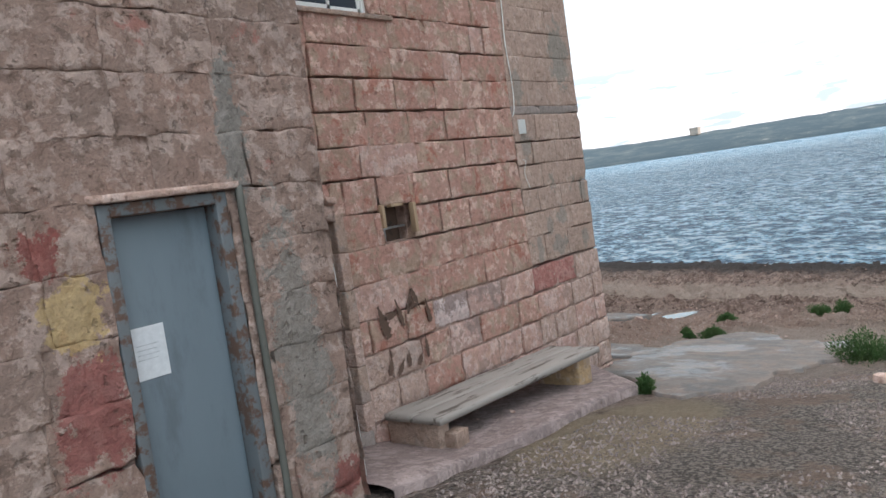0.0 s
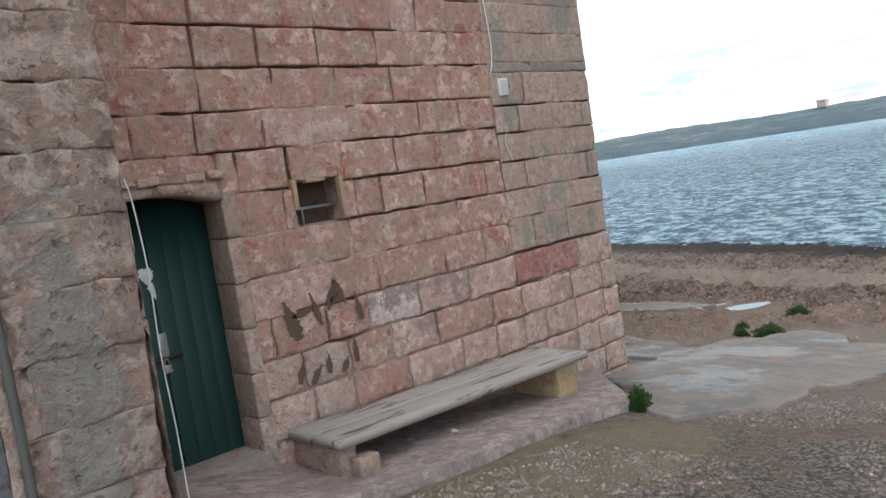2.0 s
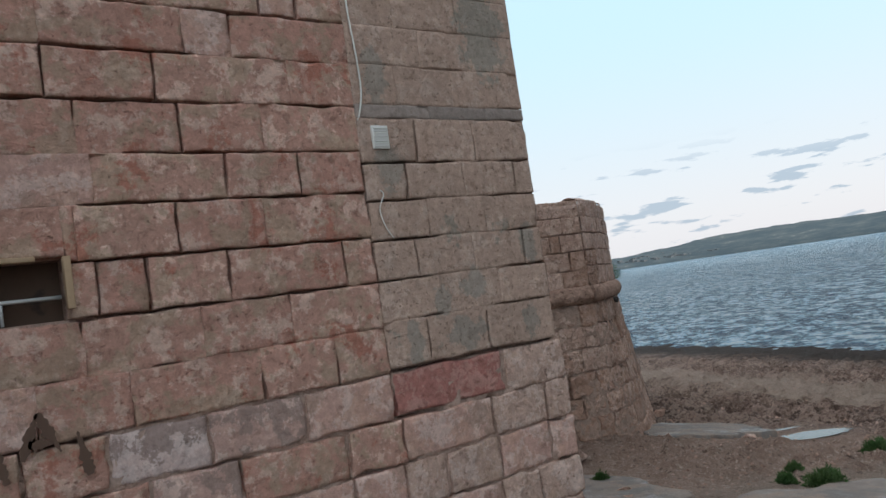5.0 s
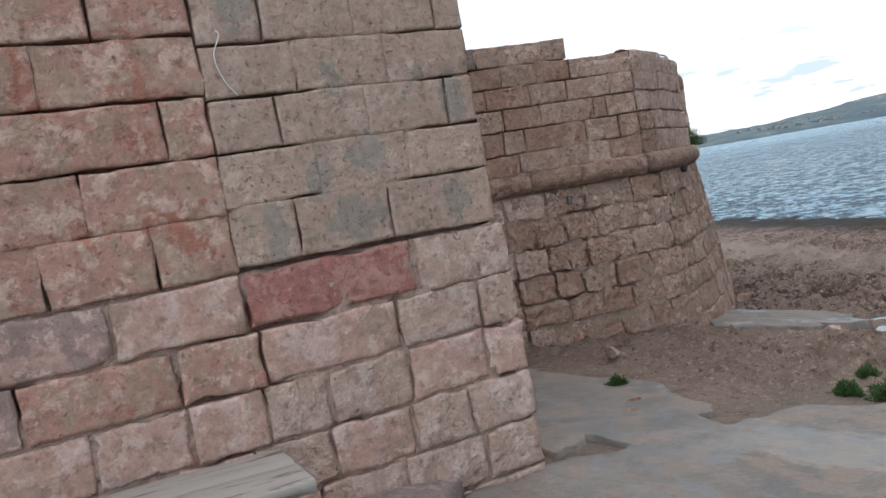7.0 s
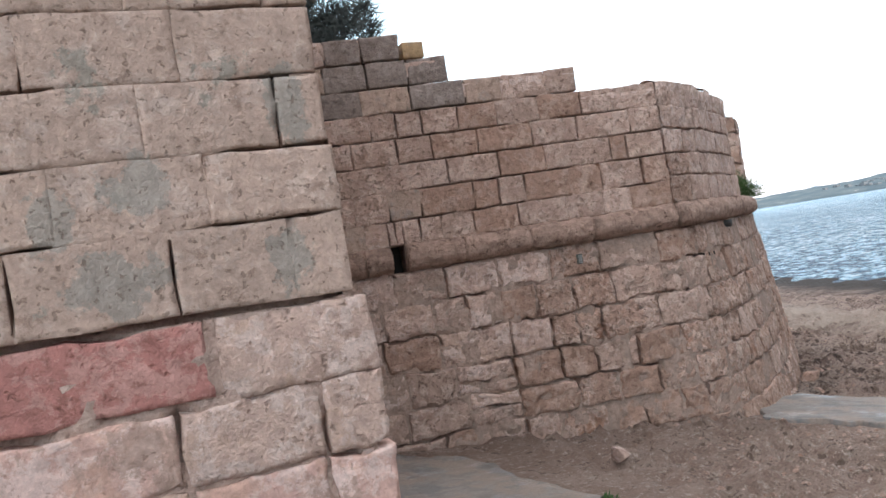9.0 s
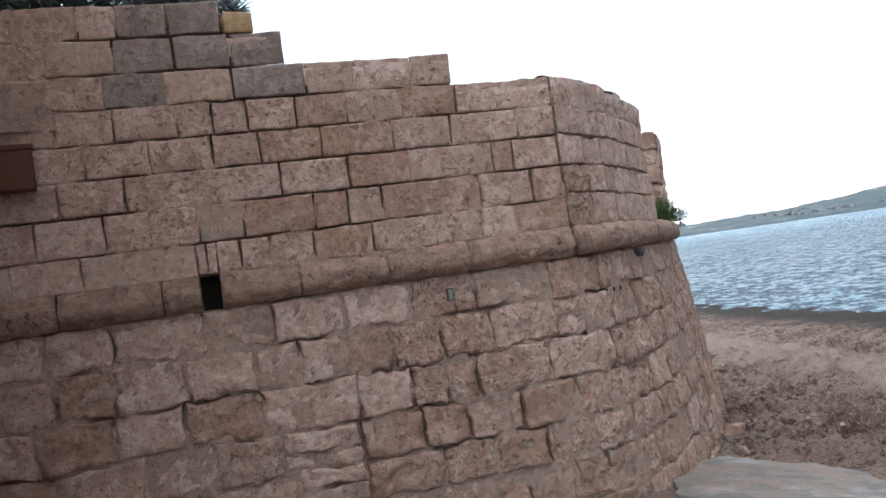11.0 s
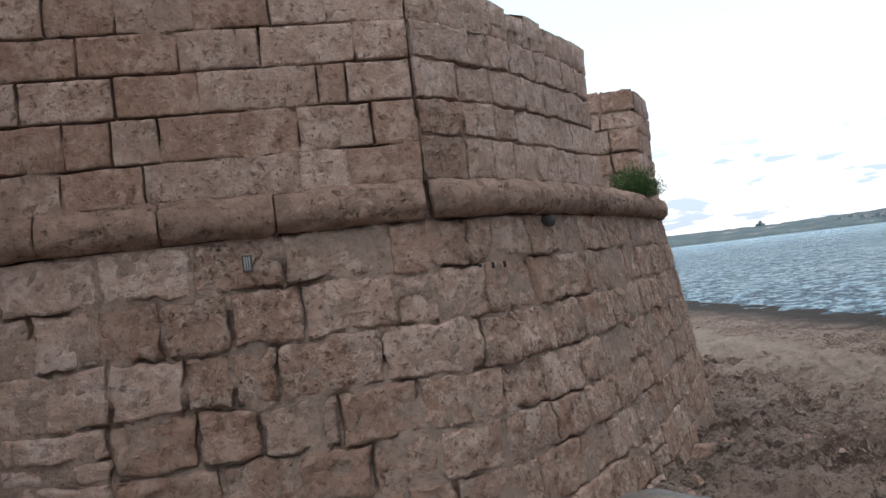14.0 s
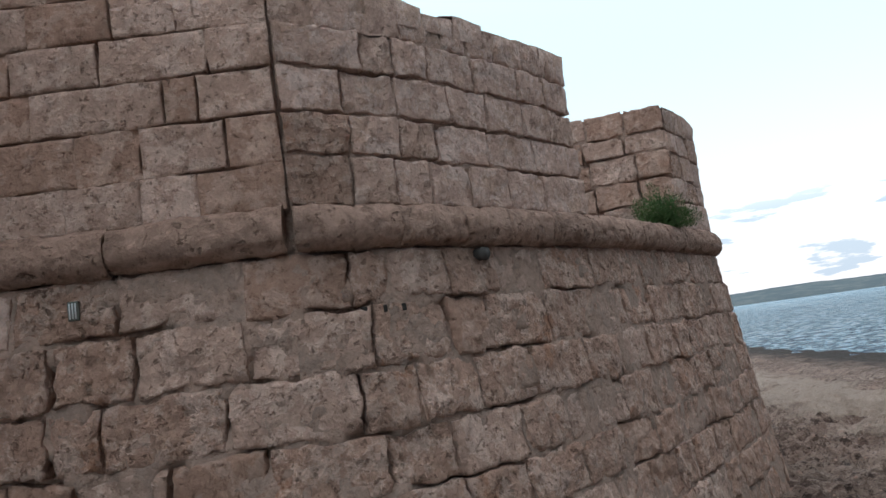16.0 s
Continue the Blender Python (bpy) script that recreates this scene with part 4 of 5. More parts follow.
def vent():
    e = base_at("vent_opening", 0.2, 0.05, 1.57, "square hole in the wall with bare wood battens", "opening")
    put_mesh("batten", *box(-0.022, 0.012, -0.03, 0.03, 1.70, 1.90, 0.004, 0.003), WOOD, e)
    put_mesh("batten", *box(0.385, 0.42, -0.03, 0.03, 1.62, 1.885, 0.004, 0.003), WOOD, e)
    put_mesh("batten", *box(0.10, 0.26, -0.03, 0.03, 1.868, 1.893, 0.004, 0.003), WOOD, e)
    put_mesh("inner_bar", *box(0.012, 0.385, 0.10, 0.125, 1.68, 1.70, 0.003), STEEL, e, "thin grey bar")
    put_mesh("inner_post", *box(0.10, 0.115, 0.10, 0.12, 1.575, 1.68, 0.002), STEEL, e)


vent()


def window():
    u0, u1, v0, v1 = WINDOW
    e = base_at("window_1", (u0 + u1) / 2, 0.1, v0, "white aluminium sliding window with dark panes", "window", kind="structure")
    y = 0.10
    t = 0.035
    fr = put_mesh("window_frame", *join(box(u0, u1, y, y + 0.06, v0, v0 + t, 0.003), box(u0, u1, y, y + 0.06, v1 - t, v1, 0.003),
                                        box(u0, u0 + t, y, y + 0.06, v0 + t, v1 - t, 0.003), box(u1 - t, u1, y, y + 0.06, v0 + t, v1 - t, 0.003)), PLASTIC, e)
    m = (u0 + u1) / 2
    for a, b, dy in ((u0 + t, m + 0.02, 0.0), (m - 0.02, u1 - t, 0.024)):
        put_mesh("sash", *join(box(a, b, y + dy, y + dy + 0.022, v0 + t, v0 + t + 0.04, 0.002), box(a, b, y + dy, y + dy + 0.022, v1 - t - 0.04, v1 - t, 0.002),
                               box(a, a + 0.035, y + dy, y + dy + 0.022, v0 + t, v1 - t, 0.002), box(b - 0.035, b, y + dy, y + dy + 0.022, v0 + t, v1 - t, 0.002)), PLASTIC, fr)
        put_mesh("pane", *box(a + 0.03, b - 0.03, y + dy + 0.008, y + dy + 0.014, v0 + t + 0.03, v1 - t - 0.03), GLASS, fr, smooth=False)
    put_mesh("window_sill", *box(u0 - 0.04, u1 + 0.2, -0.03, 0.12, v0 - 0.045, v0 - 0.003, 0.008, 0.006), SAND, e)
    room_behind("hollow_window", u0 - 0.02, u1 + 0.02, v0 - 0.02, v1 + 0.02, 0.45)


window()


def grille():
    e = base_at("vent_grille", 2.36, -0.02, 2.42, "small white plastic louvred vent on the wall", "vent")
    fr = put_mesh("backplate", *box(2.295, 2.42, -0.018, 0.0, 2.42, 2.575, 0.004), PLASTIC, e)
    for k in range(8):
        put_mesh("slat", *box(2.305, 2.41, -0.027, -0.018, 2.434 + 0.0165 * k, 2.443 + 0.0165 * k, 0.001), PLASTIC, fr)


grille()


def cable(points, r, label, mat=PLASTIC):
    tagged(put_mesh("cable", *tube(bend(points), r, 6), mat), label, "cable")


cable([(2.25, -0.02, 4.6), (2.27, -0.02, 3.9), (2.235, -0.02, 3.4), (2.25, -0.025, 3.05), (2.255, -0.02, 2.8), (2.215, -0.02, 2.64), (2.21, 0.03, 2.60)], 0.006, "white cable hanging down the tower wall")
cable([(2.30, 0.02, 2.16), (2.31, -0.03, 2.12), (2.27, -0.025, 2.02), (2.30, -0.025, 1.9), (2.35, -0.02, 1.83)], 0.0035, "short loose white cable end on the wall")
cable([(-1.45, -0.02, 2.26), (-1.38, -0.03, 2.22), (-1.28, -0.03, 2.13), (-1.2, -0.02, 2.06)], 0.007, "short white cable over the green door")
cable([(-1.53, -0.9, 1.98), (-1.525, -0.94, 1.85), (-1.515, -0.955, 1.5), (-1.525, -0.95, 1.1), (-1.515, -0.95, 0.7), (-1.52, -0.96, 0.22)], 0.0042, "white cable down the annex corner")
cable([(-1.55, -0.06, 2.62), (-1.50, -0.06, 2.55), (-1.47, -0.05, 2.4), (-1.5, -0.05, 2.3)], 0.008, "black cable loop in the wall corner", PIPE)
cable([(-1.75, ANNEX_Y - 0.35, 0.21), (-1.5, -1.5, 0.2), (-1.1, -1.45, 0.11), (-0.6, -1.28, 0.055), (-0.2, -1.3, 0.0)], 0.003, "pale loose cable lying on the ground", PEBBLE)


def letter_stains():
    """Two faded dark letters painted by hand under the vent."""
    e = base_at("painted_letters", 0.1, -0.02, 0.62, "faded dark brown hand-painted letters on the wall", "writing")
    strokes = (((-0.16, 0.78), (-0.25, 1.07)), ((0.04, 0.84), (-0.03, 1.09)), ((-0.2, 0.95), (0.0, 0.97)), ((0.11, 0.93), (0.19, 1.14)), ((0.19, 1.14), (0.28, 0.94)), ((0.14, 1.0), (0.25, 0.99)),
               ((0.40, 0.80), (0.36, 1.02)), ((0.30, 0.50), (0.29, 0.70)), ((-0.22, 0.47), (-0.17, 0.62)), ((-0.12, 0.44), (-0.02, 0.56)), ((0.04, 0.48), (0.05, 0.62)), ((0.16, 0.46), (0.22, 0.56)))
    for q, ((a, b), (c, d)) in enumerate(strokes):
        n, vs, fs = 18, [], []
        nx, nz = d - b, -(c - a)
        ln = math.hypot(nx, nz)
        for k in range(n + 1):
            t = k / n
            w = (0.046 if q == 0 else 0.023) * (0.8 + 0.7 * noise.noise(Vector((k * 0.8, q * 3.3, 0))) + 0.25 * noise.noise(Vector((k * 2.1, q * 3.3, 4)))) * (0.35 + math.sin(math.pi * min(1, t + 0.12)))
            for sgn in (-1, 1):
                vs.append((a + (c - a) * t + sgn * w * nx / ln, -0.027, b + (d - b) * t + sgn * w * nz / ln))
        fs = [(2 * k, 2 * k + 1, 2 * k + 3, 2 * k + 2) for k in range(n)]
        put_mesh("brush_stroke", vs, fs, STAIN, e)


letter_stains()

# ---- paving in front of the tower, and the bench ----
PAVE = stone("worn_grey_paving", (0.275, 0.222, 0.195), (0.22, 0.183, 0.163), (0.33, 0.275, 0.242), 0.3, 0.45)


def paving():
    """The low raised strip along the tower, broken off at its end."""
    nu, nv, verts = 64, 14, []
    for i in range(nu + 1):
        x = -1.6 + 4.75 * i / nu
        edge = -1.18 + 0.05 * x + 0.035 * noise.noise(Vector((x * 3.0, 0, 2))) + 0.05 * noise.noise(Vector((x * 1.1, 5, 2)))
        if x > 2.15:
            edge += (x - 2.15) ** 1.1 * 1.0
        for j in range(nv + 1):
            y = 0.02 + (edge - 0.02) * min(1, j / (nv - 1))
            z = slope_z(x, y) + 0.085 - 0.13 * max(0.0, 1 - abs(x + 0.3) / 1.3) ** 1.3 * min(1.0, max(0.0, (y + 1.25) / 0.4)) + 0.012 * noise.noise(Vector((x * 4, y * 4, 0)))
            if j == nv:
                z -= 0.2
            elif j == nv - 1:
                z -= 0.02
            verts.append((x, y, z))
    faces = [(i * (nv + 1) + j, i * (nv + 1) + j + 1, (i + 1) * (nv + 1) + j + 1, (i + 1) * (nv + 1) + j) for i in range(nu) for j in range(nv)]
    tagged(put_mesh("pavement", verts, faces, PAVE), "worn raised stone paving along the tower foot", "pavement", kind="structure")


paving()


def bench():
    e = base_at("bench", 0.9, -0.35, -0.1, "long low weathered plank bench on stone blocks", "bench")
    for y0, y1, sd in ((-0.672, -0.375, 1), (-0.368, -0.075, 6)):
        n, my = 34, 6
        verts, faces = [], []
        ys = [y0, y0 + 0.01] + [y0 + (y1 - y0) * q / 4 for q in (1, 2, 3)] + [y1 - 0.01, y1]
        for i in range(n + 1):
            x = -0.41 + 2.62 * i / n
            top = 0.205 - 0.033 * (x + 0.41)
            for j, y in enumerate(ys):
                wear = 0.010 * noise.noise(Vector((x * 2.6, sd, 1))) if j in (0, 1, my - 1, my) else 0
                verts.append((x, y + wear, top - (0.010 if j in (0, my) else 0) + 0.007 * noise.noise(Vector((x * 2, y * 22, 4 + sd)))))
            for y in ys:
                verts.append((x, y, top - 0.055))
        w = 2 * (my + 1)
        for i in range(n):
            a, b = i * w, (i + 1) * w
            for j in range(my):
                faces += [(a + j, b + j, b + j + 1, a + j + 1), (a + my + 1 + j + 1, b + my + 1 + j + 1, b + my + 1 + j, a + my + 1 + j)]
            faces += [(a, a + my + 1, b + my + 1, b), (a + my, b + my, b + 2 * my + 1, a + 2 * my + 1)]
        for a in (0, n * w):
            faces += [(a + j, a + j + 1, a + my + 1 + j + 1, a + my + 1 + j) for j in range(my)]
        put_mesh("plank", verts, faces, PLANK, e)
    put_mesh("block", *box(-0.37, -0.23, -0.60, -0.06, -0.14, 0.142, 0.012, 0.012), SAND, e, "rough stone support block")
    put_mesh("block", *box(-0.30, -0.14, -0.72, -0.58, -0.12, 0.06, 0.014, 0.012, 4), SAND, e, "small broken stone block")
    put_mesh("block", *box(1.86, 2.12, -0.60, -0.10, -0.28, 0.07, 0.012, 0.008, 9), YELLOWSTONE, e, "yellow limestone support block")


bench()


# ---- the bastion ----
def front_y(x):
    return 4.31 - 0.1627 * (x - 5.2)


CORNER = (8.15, front_y(8.15))
SQ = math.hypot(1, 0.1627)


def front_face(u, v, d):
    d = d + 0.115 * max(0.0, 1.1 - v) * min(1.0, max(0.25, (u - 4.0) / 3.0))
    return (u - d * 0.1627 / SQ, front_y(u) - d / SQ, v)


def smooth_line(points, rounds=2):
    p = [Vector(q) for q in points]
    for _ in range(rounds):
        q = [p[0]]
        for a, b in zip(p, p[1:]):
            q += [a.lerp(b, 0.25), a.lerp(b, 0.75)]
        p = q + [p[-1]]
    return p


FLANK = smooth_line([(*CORNER, 0), (8.7, 4.05, 0), (9.25, 4.41, 0), (10.3, 5.22, 0), (12.05, 6.98, 0), (12.95, 7.9, 0), (13.1, 8.9, 0), (12.8, 10.5, 0)], 3)
RUN = [0.0]
for p, q in zip(FLANK, FLANK[1:]):
    RUN.append(RUN[-1] + (q - p).length)


def flank_at(s):
    if s < 0:
        t = Vector((1, -0.1627, 0)) / SQ
        return FLANK[0] + t * s, Vector((t.y, -t.x, 0))
    for k in range(len(RUN) - 1):
        if s <= RUN[k + 1] or k == len(RUN) - 2:
            t = (s - RUN[k]) / (RUN[k + 1] - RUN[k])
            p = FLANK[k].lerp(FLANK[k + 1], t)
            a = (FLANK[k + 1] - FLANK[max(k - 1, 0)]).normalized()
            b = (FLANK[min(k + 2, len(FLANK) - 1)] - FLANK[k]).normalized()
            d = a.lerp(b, min(max(t, 0), 1)).normalized()
            return p, Vector((d.y, -d.x, 0))


def flank_face(u, v, d):
    p, n = flank_at(u)
    n = Vector((-0.1627 / SQ, -1 / SQ, 0)).lerp(n, min(1.0, max(0.0, u / 0.45))).normalized()
    d = d + 0.20 * max(0.0, 1.1 - v) * (0.58 + 0.10 * min(1.0, u / 1.5))
    return (p.x + n.x * d, p.y + n.y * d, v)


def run_near(x, y):
    return RUN[min(range(len(FLANK)), key=lambda k: (FLANK[k] - Vector((x, y, 0))).length)]


S_END, S_MER = run_near(10.3, 5.22) + 0.14, run_near(12.0, 7.0)
cuts = [RUN[-1] * k / 40 for k in range(41)]
DRAIN = (5.19, 5.33, 0.98, 1.24)
wall_front = backing("wall_bastion_front", front_face, [3.5 + 0.155 * k for k in range(31)], (-1.5, -0.4, 0.3, 1.1, 2.5), (DRAIN,), 0.6, MORTAR, "weathered limestone bastion wall")
put_mesh("core", *join(box(3.7, 7.3, 4.45, 4.9, 2.4, 2.74), box(3.7, 6.0, 4.65, 5.0, 2.7, 3.0), box(3.7, 5.6, 4.7, 5.0, 2.9, 3.2)), MORTAR, wall_front, smooth=False)
wall_flank = backing("wall_bastion_flank", flank_face, cuts, (-2.4, -0.4, 0.3, 1.1, 1.25), (), 0.7, MORTAR, "curved battered flank of the bastion")
upper_a = backing("wall_parapet", flank_face, [S_END * k / 14 for k in range(15)], (1.25, 2.44), (), 0.6, MORTAR, "low parapet of the bastion")
upper_b = backing("wall_merlon", flank_face, [S_MER + 0.25 + (RUN[-1] - S_MER - 0.25) * k / 12 for k in range(13)], (1.25, 2.44), (), 0.3, MORTAR, "merlon beyond the gun opening")
tagged(put_mesh("terrace", [(3.7, 4.9, 1.25), (8.2, 4.2, 1.25), (10.2, 5.6, 1.25), (12.2, 7.6, 1.25), (12.2, 11, 1.25), (3.7, 11, 1.25)], [(0, 1, 2, 3, 4, 5)], PAVE, smooth=False), "flat stone terrace behind the parapet", "terrace", kind="structure")


def fort_pick(u, v):
    k = rng.random()
    if v > 2.5 and 4.75 < u < 6.7 and k < 0.75:
        return SOOT
    if 5.7 < u < 8.2 and v < 2.4:
        return FORTRED if k < 0.55 else FORT
    return FORT if k < 0.6 else (PALE if k < 0.85 else SAND)


def fort_course(v0, v1, joints, u0=3.55, u1=8.15):
    lay(wall_front, front_face, v0, v1, fill_row(u0, u1, 0.34, 0.6, joints), fort_pick, (DRAIN,), proud=0.007, rough=0.009, bevel=0.004, jag=0.007, gap=0.0045, m=12, n=8, open_=0.18)


fort_course(1.23, 1.48, (4.42, 4.97, 5.26, 5.5, 5.72, 6.04, 6.5, 7.0, 7.4, 7.7))
fort_course(1.48, 1.76, (4.6, 4.91, 5.23, 5.55, 6.08, 6.34, 6.61, 7.08, 7.42, 7.87))
fort_course(1.76, 2.02, (4.33, 4.77, 5.29, 5.86, 6.38, 6.86, 7.56, 7.74))
fort_course(2.02, 2.27, (4.53, 4.96, 5.4, 5.74, 6.2, 6.76, 7.24, 7.81))
fort_course(2.27, 2.52, (4.37, 4.75, 5.18, 5.43, 5.68, 6.04, 6.43, 6.87, 7.32, 7.67))
fort_course(2.52, 2.77, (4.25, 4.71, 5.13, 5.61, 6.15, 6.53, 6.99), u1=7.31)
fort_course(2.77, 3.03, (4.36, 4.81, 5.22, 5.62), u1=6.01)
fort_course(3.03, 3.28, (4.2, 4.6, 4.85, 5.2), u1=5.58)


def rubble_pick(u, v):
    k = rng.random()
    if v < -0.55 and k < 0.4:
        return FORTRED
    # More pale stones towards the tower: colour makes up for weaker light there.
    if u < 6.6 and k < 0.8:
        return PALE if k < 0.55 else FORT
    return RUBBLE if k < 0.7 else (FORT if k < 0.85 else FORTRED)


def wander(v0, v1, rows):
    """Uneven course lines."""
    return [v0 + (v1 - v0) * (k + (rng.uniform(-0.14, 0.14) if 0 < k < rows else 0)) / rows for k in range(rows + 1)]


def rubble(wall, surf, u0, u1, lines, lo, hi, pick, **kw):
    """Rough masonry: course lines wander, and some stones are split in two."""
    for a, b in zip(lines, lines[1:]):
        row = fill_row(u0, u1, lo, hi)
        for p, q in zip(row, row[1:]):
            m = (p + q) / 2
            da, db = 0.045 * noise.noise(Vector((m * 1.6, a * 9, 1))), 0.045 * noise.noise(Vector((m * 1.6, b * 9, 1)))
            if rng.random() < 0.07:
                c = (a + b) / 2 + rng.uniform(-0.03, 0.03)
                block(wall, surf, p, q, a + da, c, pick(m, a), m=12, n=8, **kw)
                block(wall, surf, p, q, c, b + db, pick(m, b), m=12, n=8, **kw)
            else:
                block(wall, surf, p, q, a + da, b + db, pick(m, (a + b) / 2), m=13, n=10, **kw)


ROUGH = {"rough": 0.030, "proud": 0.014, "bevel": 0.010, "gap": 0.0085, "jag": 0.026, "sunk": 0.12, "bedded": True}
FLANKLOW = {"rough": 0.022, "proud": 0.014, "bevel": 0.008, "gap": 0.0065, "jag": 0.024, "sunk": 0.12, "bedded": True}
LINES = (-1.9, -1.58, -1.25, -0.93, -0.61, -0.31, 0.01, 0.34, 0.67, 0.985)
# the upright joints of the lower courses, from the ground up: those of the front, the stone that turns the corner, those of the flank
LOWER_COURSES = (
    ((), -0.2, ()),
    ((), 0.0, ()),
    ((6.3, 7.1, 7.6), -0.3, (0.3, 0.8)),
    ((6.2, 6.55, 7.0, 7.4, 7.8), -0.05, (0.5, 1.0, 1.5, 2.1)),
    ((6.18, 6.76, 7.18, 7.62, 8.02), -0.13, (0.3, 0.78, 1.26, 1.83, 2.34, 3.39)),
    ((5.6, 6.18, 6.66, 7.0, 7.46, 7.94), -0.21, (0.36, 0.75, 1.32, 1.77, 2.55, 3.1, 3.69)),
    ((5.5, 6.2, 6.62, 6.88, 7.14, 7.76), -0.39, (0.27, 0.6, 1.02, 1.56, 2.67, 3.2, 3.87)),
    ((5.5, 5.82, 6.16, 6.52, 6.9, 7.32, 7.88), -0.27, (0.39, 0.9, 1.23, 1.83, 2.52, 3.0, 3.51, 4.38)),
    ((5.66, 6.2, 6.72, 7.24, 7.88), -0.27, (0.3, 0.54, 0.96, 1.4, 1.89, 2.61, 3.1, 3.51, 4.56)))


def course_stones(wall, surf, row, a, b, pick, kw):
    """One course of rough stones between two wandering lines; a few are split in two."""
    for p, q in zip(row, row[1:]):
        m = (p + q) / 2
        if rng.random() < 0.025:
            c = (a + b) / 2 + rng.uniform(-0.03, 0.03)
            block(wall, surf, p, q, a, c, pick(m, a), m=14, n=9, **kw)
            block(wall, surf, p, q, c, b, pick(m, b), m=14, n=9, **kw)
        else:
            block(wall, surf, p, q, a, b, pick(m, (a + b) / 2), m=16, n=12, **kw)


def sway(surf):
    """The same wall with course lines that dip and rise a little."""
    return lambda u, v, d: surf(u, v + (0.03 * noise.noise(Vector((u * 1.1, v * 2.3, 1))) + 0.018 * noise.noise(Vector((u * 3.1, v * 3, 6)))) * (1 if v < 0.9 else 0), d)


mortar_bed(wall_front, front_face, 3.6, 8.13, -1.3, 0.98, (DRAIN,), ((7.14, 0.17, 0.06, 0.18), (7.46, -0.16, 0.07, 0.16), (7.5, -0.31, 0.12, 0.05), (6.16, 0.02, 0.12, 0.06), (5.95, 0.36, 0.1, 0.06), (6.88, 0.44, 0.06, 0.1), (7.62, -0.45, 0.05, 0.14), (6.18, -0.15, 0.05, 0.15)))
mortar_bed(wall_flank, flank_face, -0.02, RUN[-1], -1.9, 0.98, (), ((0.39, 0.5, 0.05, 0.16), (0.27, 0.18, 0.06, 0.16), (0.36, -0.12, 0.05, 0.15), (0.58, 0.25, 0.05, 0.1), (1.5, 0.35, 0.3, 0.05), (1.3, 0.03, 0.3, 0.05)))
for (front_joints, turn, flank_joints), a, b in zip(LOWER_COURSES, LINES, LINES[1:]):
    if b > -1.3:
        course_stones(wall_front, sway(front_face), fill_row(3.6, 8.15 + turn, 0.36, 0.58, front_joints), a, b, rubble_pick, ROUGH)
    course_stones(wall_flank, sway(flank_face), fill_row(turn * SQ, RUN[-1], 0.36, 0.6, flank_joints), a, b, lambda u, v: rubble_pick(9, v), FLANKLOW)
FLANKUP = {"rough": 0.017, "proud": 0.012, "bevel": 0.003, "gap": 0.0065, "jag": 0.018, "sunk": 0.09, "bedded": True}
mortar_bed(upper_a, flank_face, 0.012, S_END, 1.23, 2.4, (), (), -0.022)
mortar_bed(upper_b, flank_face, S_MER + 0.02, RUN[-1], 1.23, 2.4, (), (), -0.022)
pale_pick = lambda u, v: PALE if rng.random() < 0.6 else (RUBBLE if rng.random() < 0.6 else FORT)  # noqa: E731
for a, b, joints in ((1.23, 1.52, (0.4, 0.7, 0.98, 1.34, 1.72, 2.12)), (1.52, 1.77, (0.42, 0.76, 1.08, 1.56, 2.08)), (1.77, 2.03, (0.4, 0.78, 1.2, 1.6, 2.0, 2.34)), (2.03, 2.28, (0.55, 0.8, 1.08, 1.52, 1.98, 2.34))):
    course_stones(upper_a, sway(flank_face), fill_row(0.012, S_END, 0.3, 0.5, joints), a, b, pale_pick, FLANKUP)
rubble(upper_b, flank_face, S_MER, RUN[-1], wander(1.23, 2.27, 4), 0.25, 0.45, pale_pick, **FLANKUP)
for wall, a, b in ((upper_a, 0.012, S_END), (upper_b, S_MER, RUN[-1])):
    row = fill_row(a, b, 0.22, 0.42)
    for p, q in zip(row, row[1:]):
        block(wall, flank_face, p, q, 2.27, 2.515 + rng.uniform(-0.02, 0.02), PALE if rng.random() < 0.8 else FORT, rough=0.025, bevel=0.02, jag=0.012)


def coping():
    """Rounded, worn tops over the parapets."""
    def cap(wall, surf, a, b, z, depth):
        row = fill_row(a, b, 0.25, 0.45)
        for p, q in zip(row, row[1:]):
            n, vs, fs = 7, [], []
            h = rng.uniform(-0.018, 0.02)
            for i in range(5):
                u = p + 0.006 + (q - p - 0.012) * i / 4
                vs.append(surf(u, z - 0.15, -0.012))
                for j in range(n):
                    t = j / (n - 1)
                    arc = math.sin(math.pi * min(0.92, 0.1 + t * 0.9))
                    vs.append(surf(u, z - 0.05 + 0.09 * arc + h + 0.018 * noise.noise(Vector((u * 6, t * 3, z))), 0.004 - depth * t))
            for i in range(4):
                for j in range(n):
                    k = i * (n + 1) + j
                    fs.append((k, k + 1, k + n + 2, k + n + 1))
            put_mesh("coping_stone", vs, fs, PALE if rng.random() < 0.6 else FORT, wall)
    cap(upper_a, flank_face, 0.012, S_END, 2.53, 0.6)
    cap(upper_b, flank_face, S_MER, RUN[-1], 2.53, 0.3)
    cap(wall_front, front_face, 7.32, 8.15, 2.49, 0.55)
    cap(wall_front, front_face, 6.02, 7.31, 2.74, 0.5)
    cap(wall_front, front_face, 5.60, 6.01, 3.0, 0.45)
    cap(wall_front, front_face, 3.6, 5.58, 3.25, 0.45)


coping()
loose = base_at("loose_block", 5.7, front_y(5.7) + 0.1, 3.03, "yellowish cut stone block lying on the wall", "stone block")
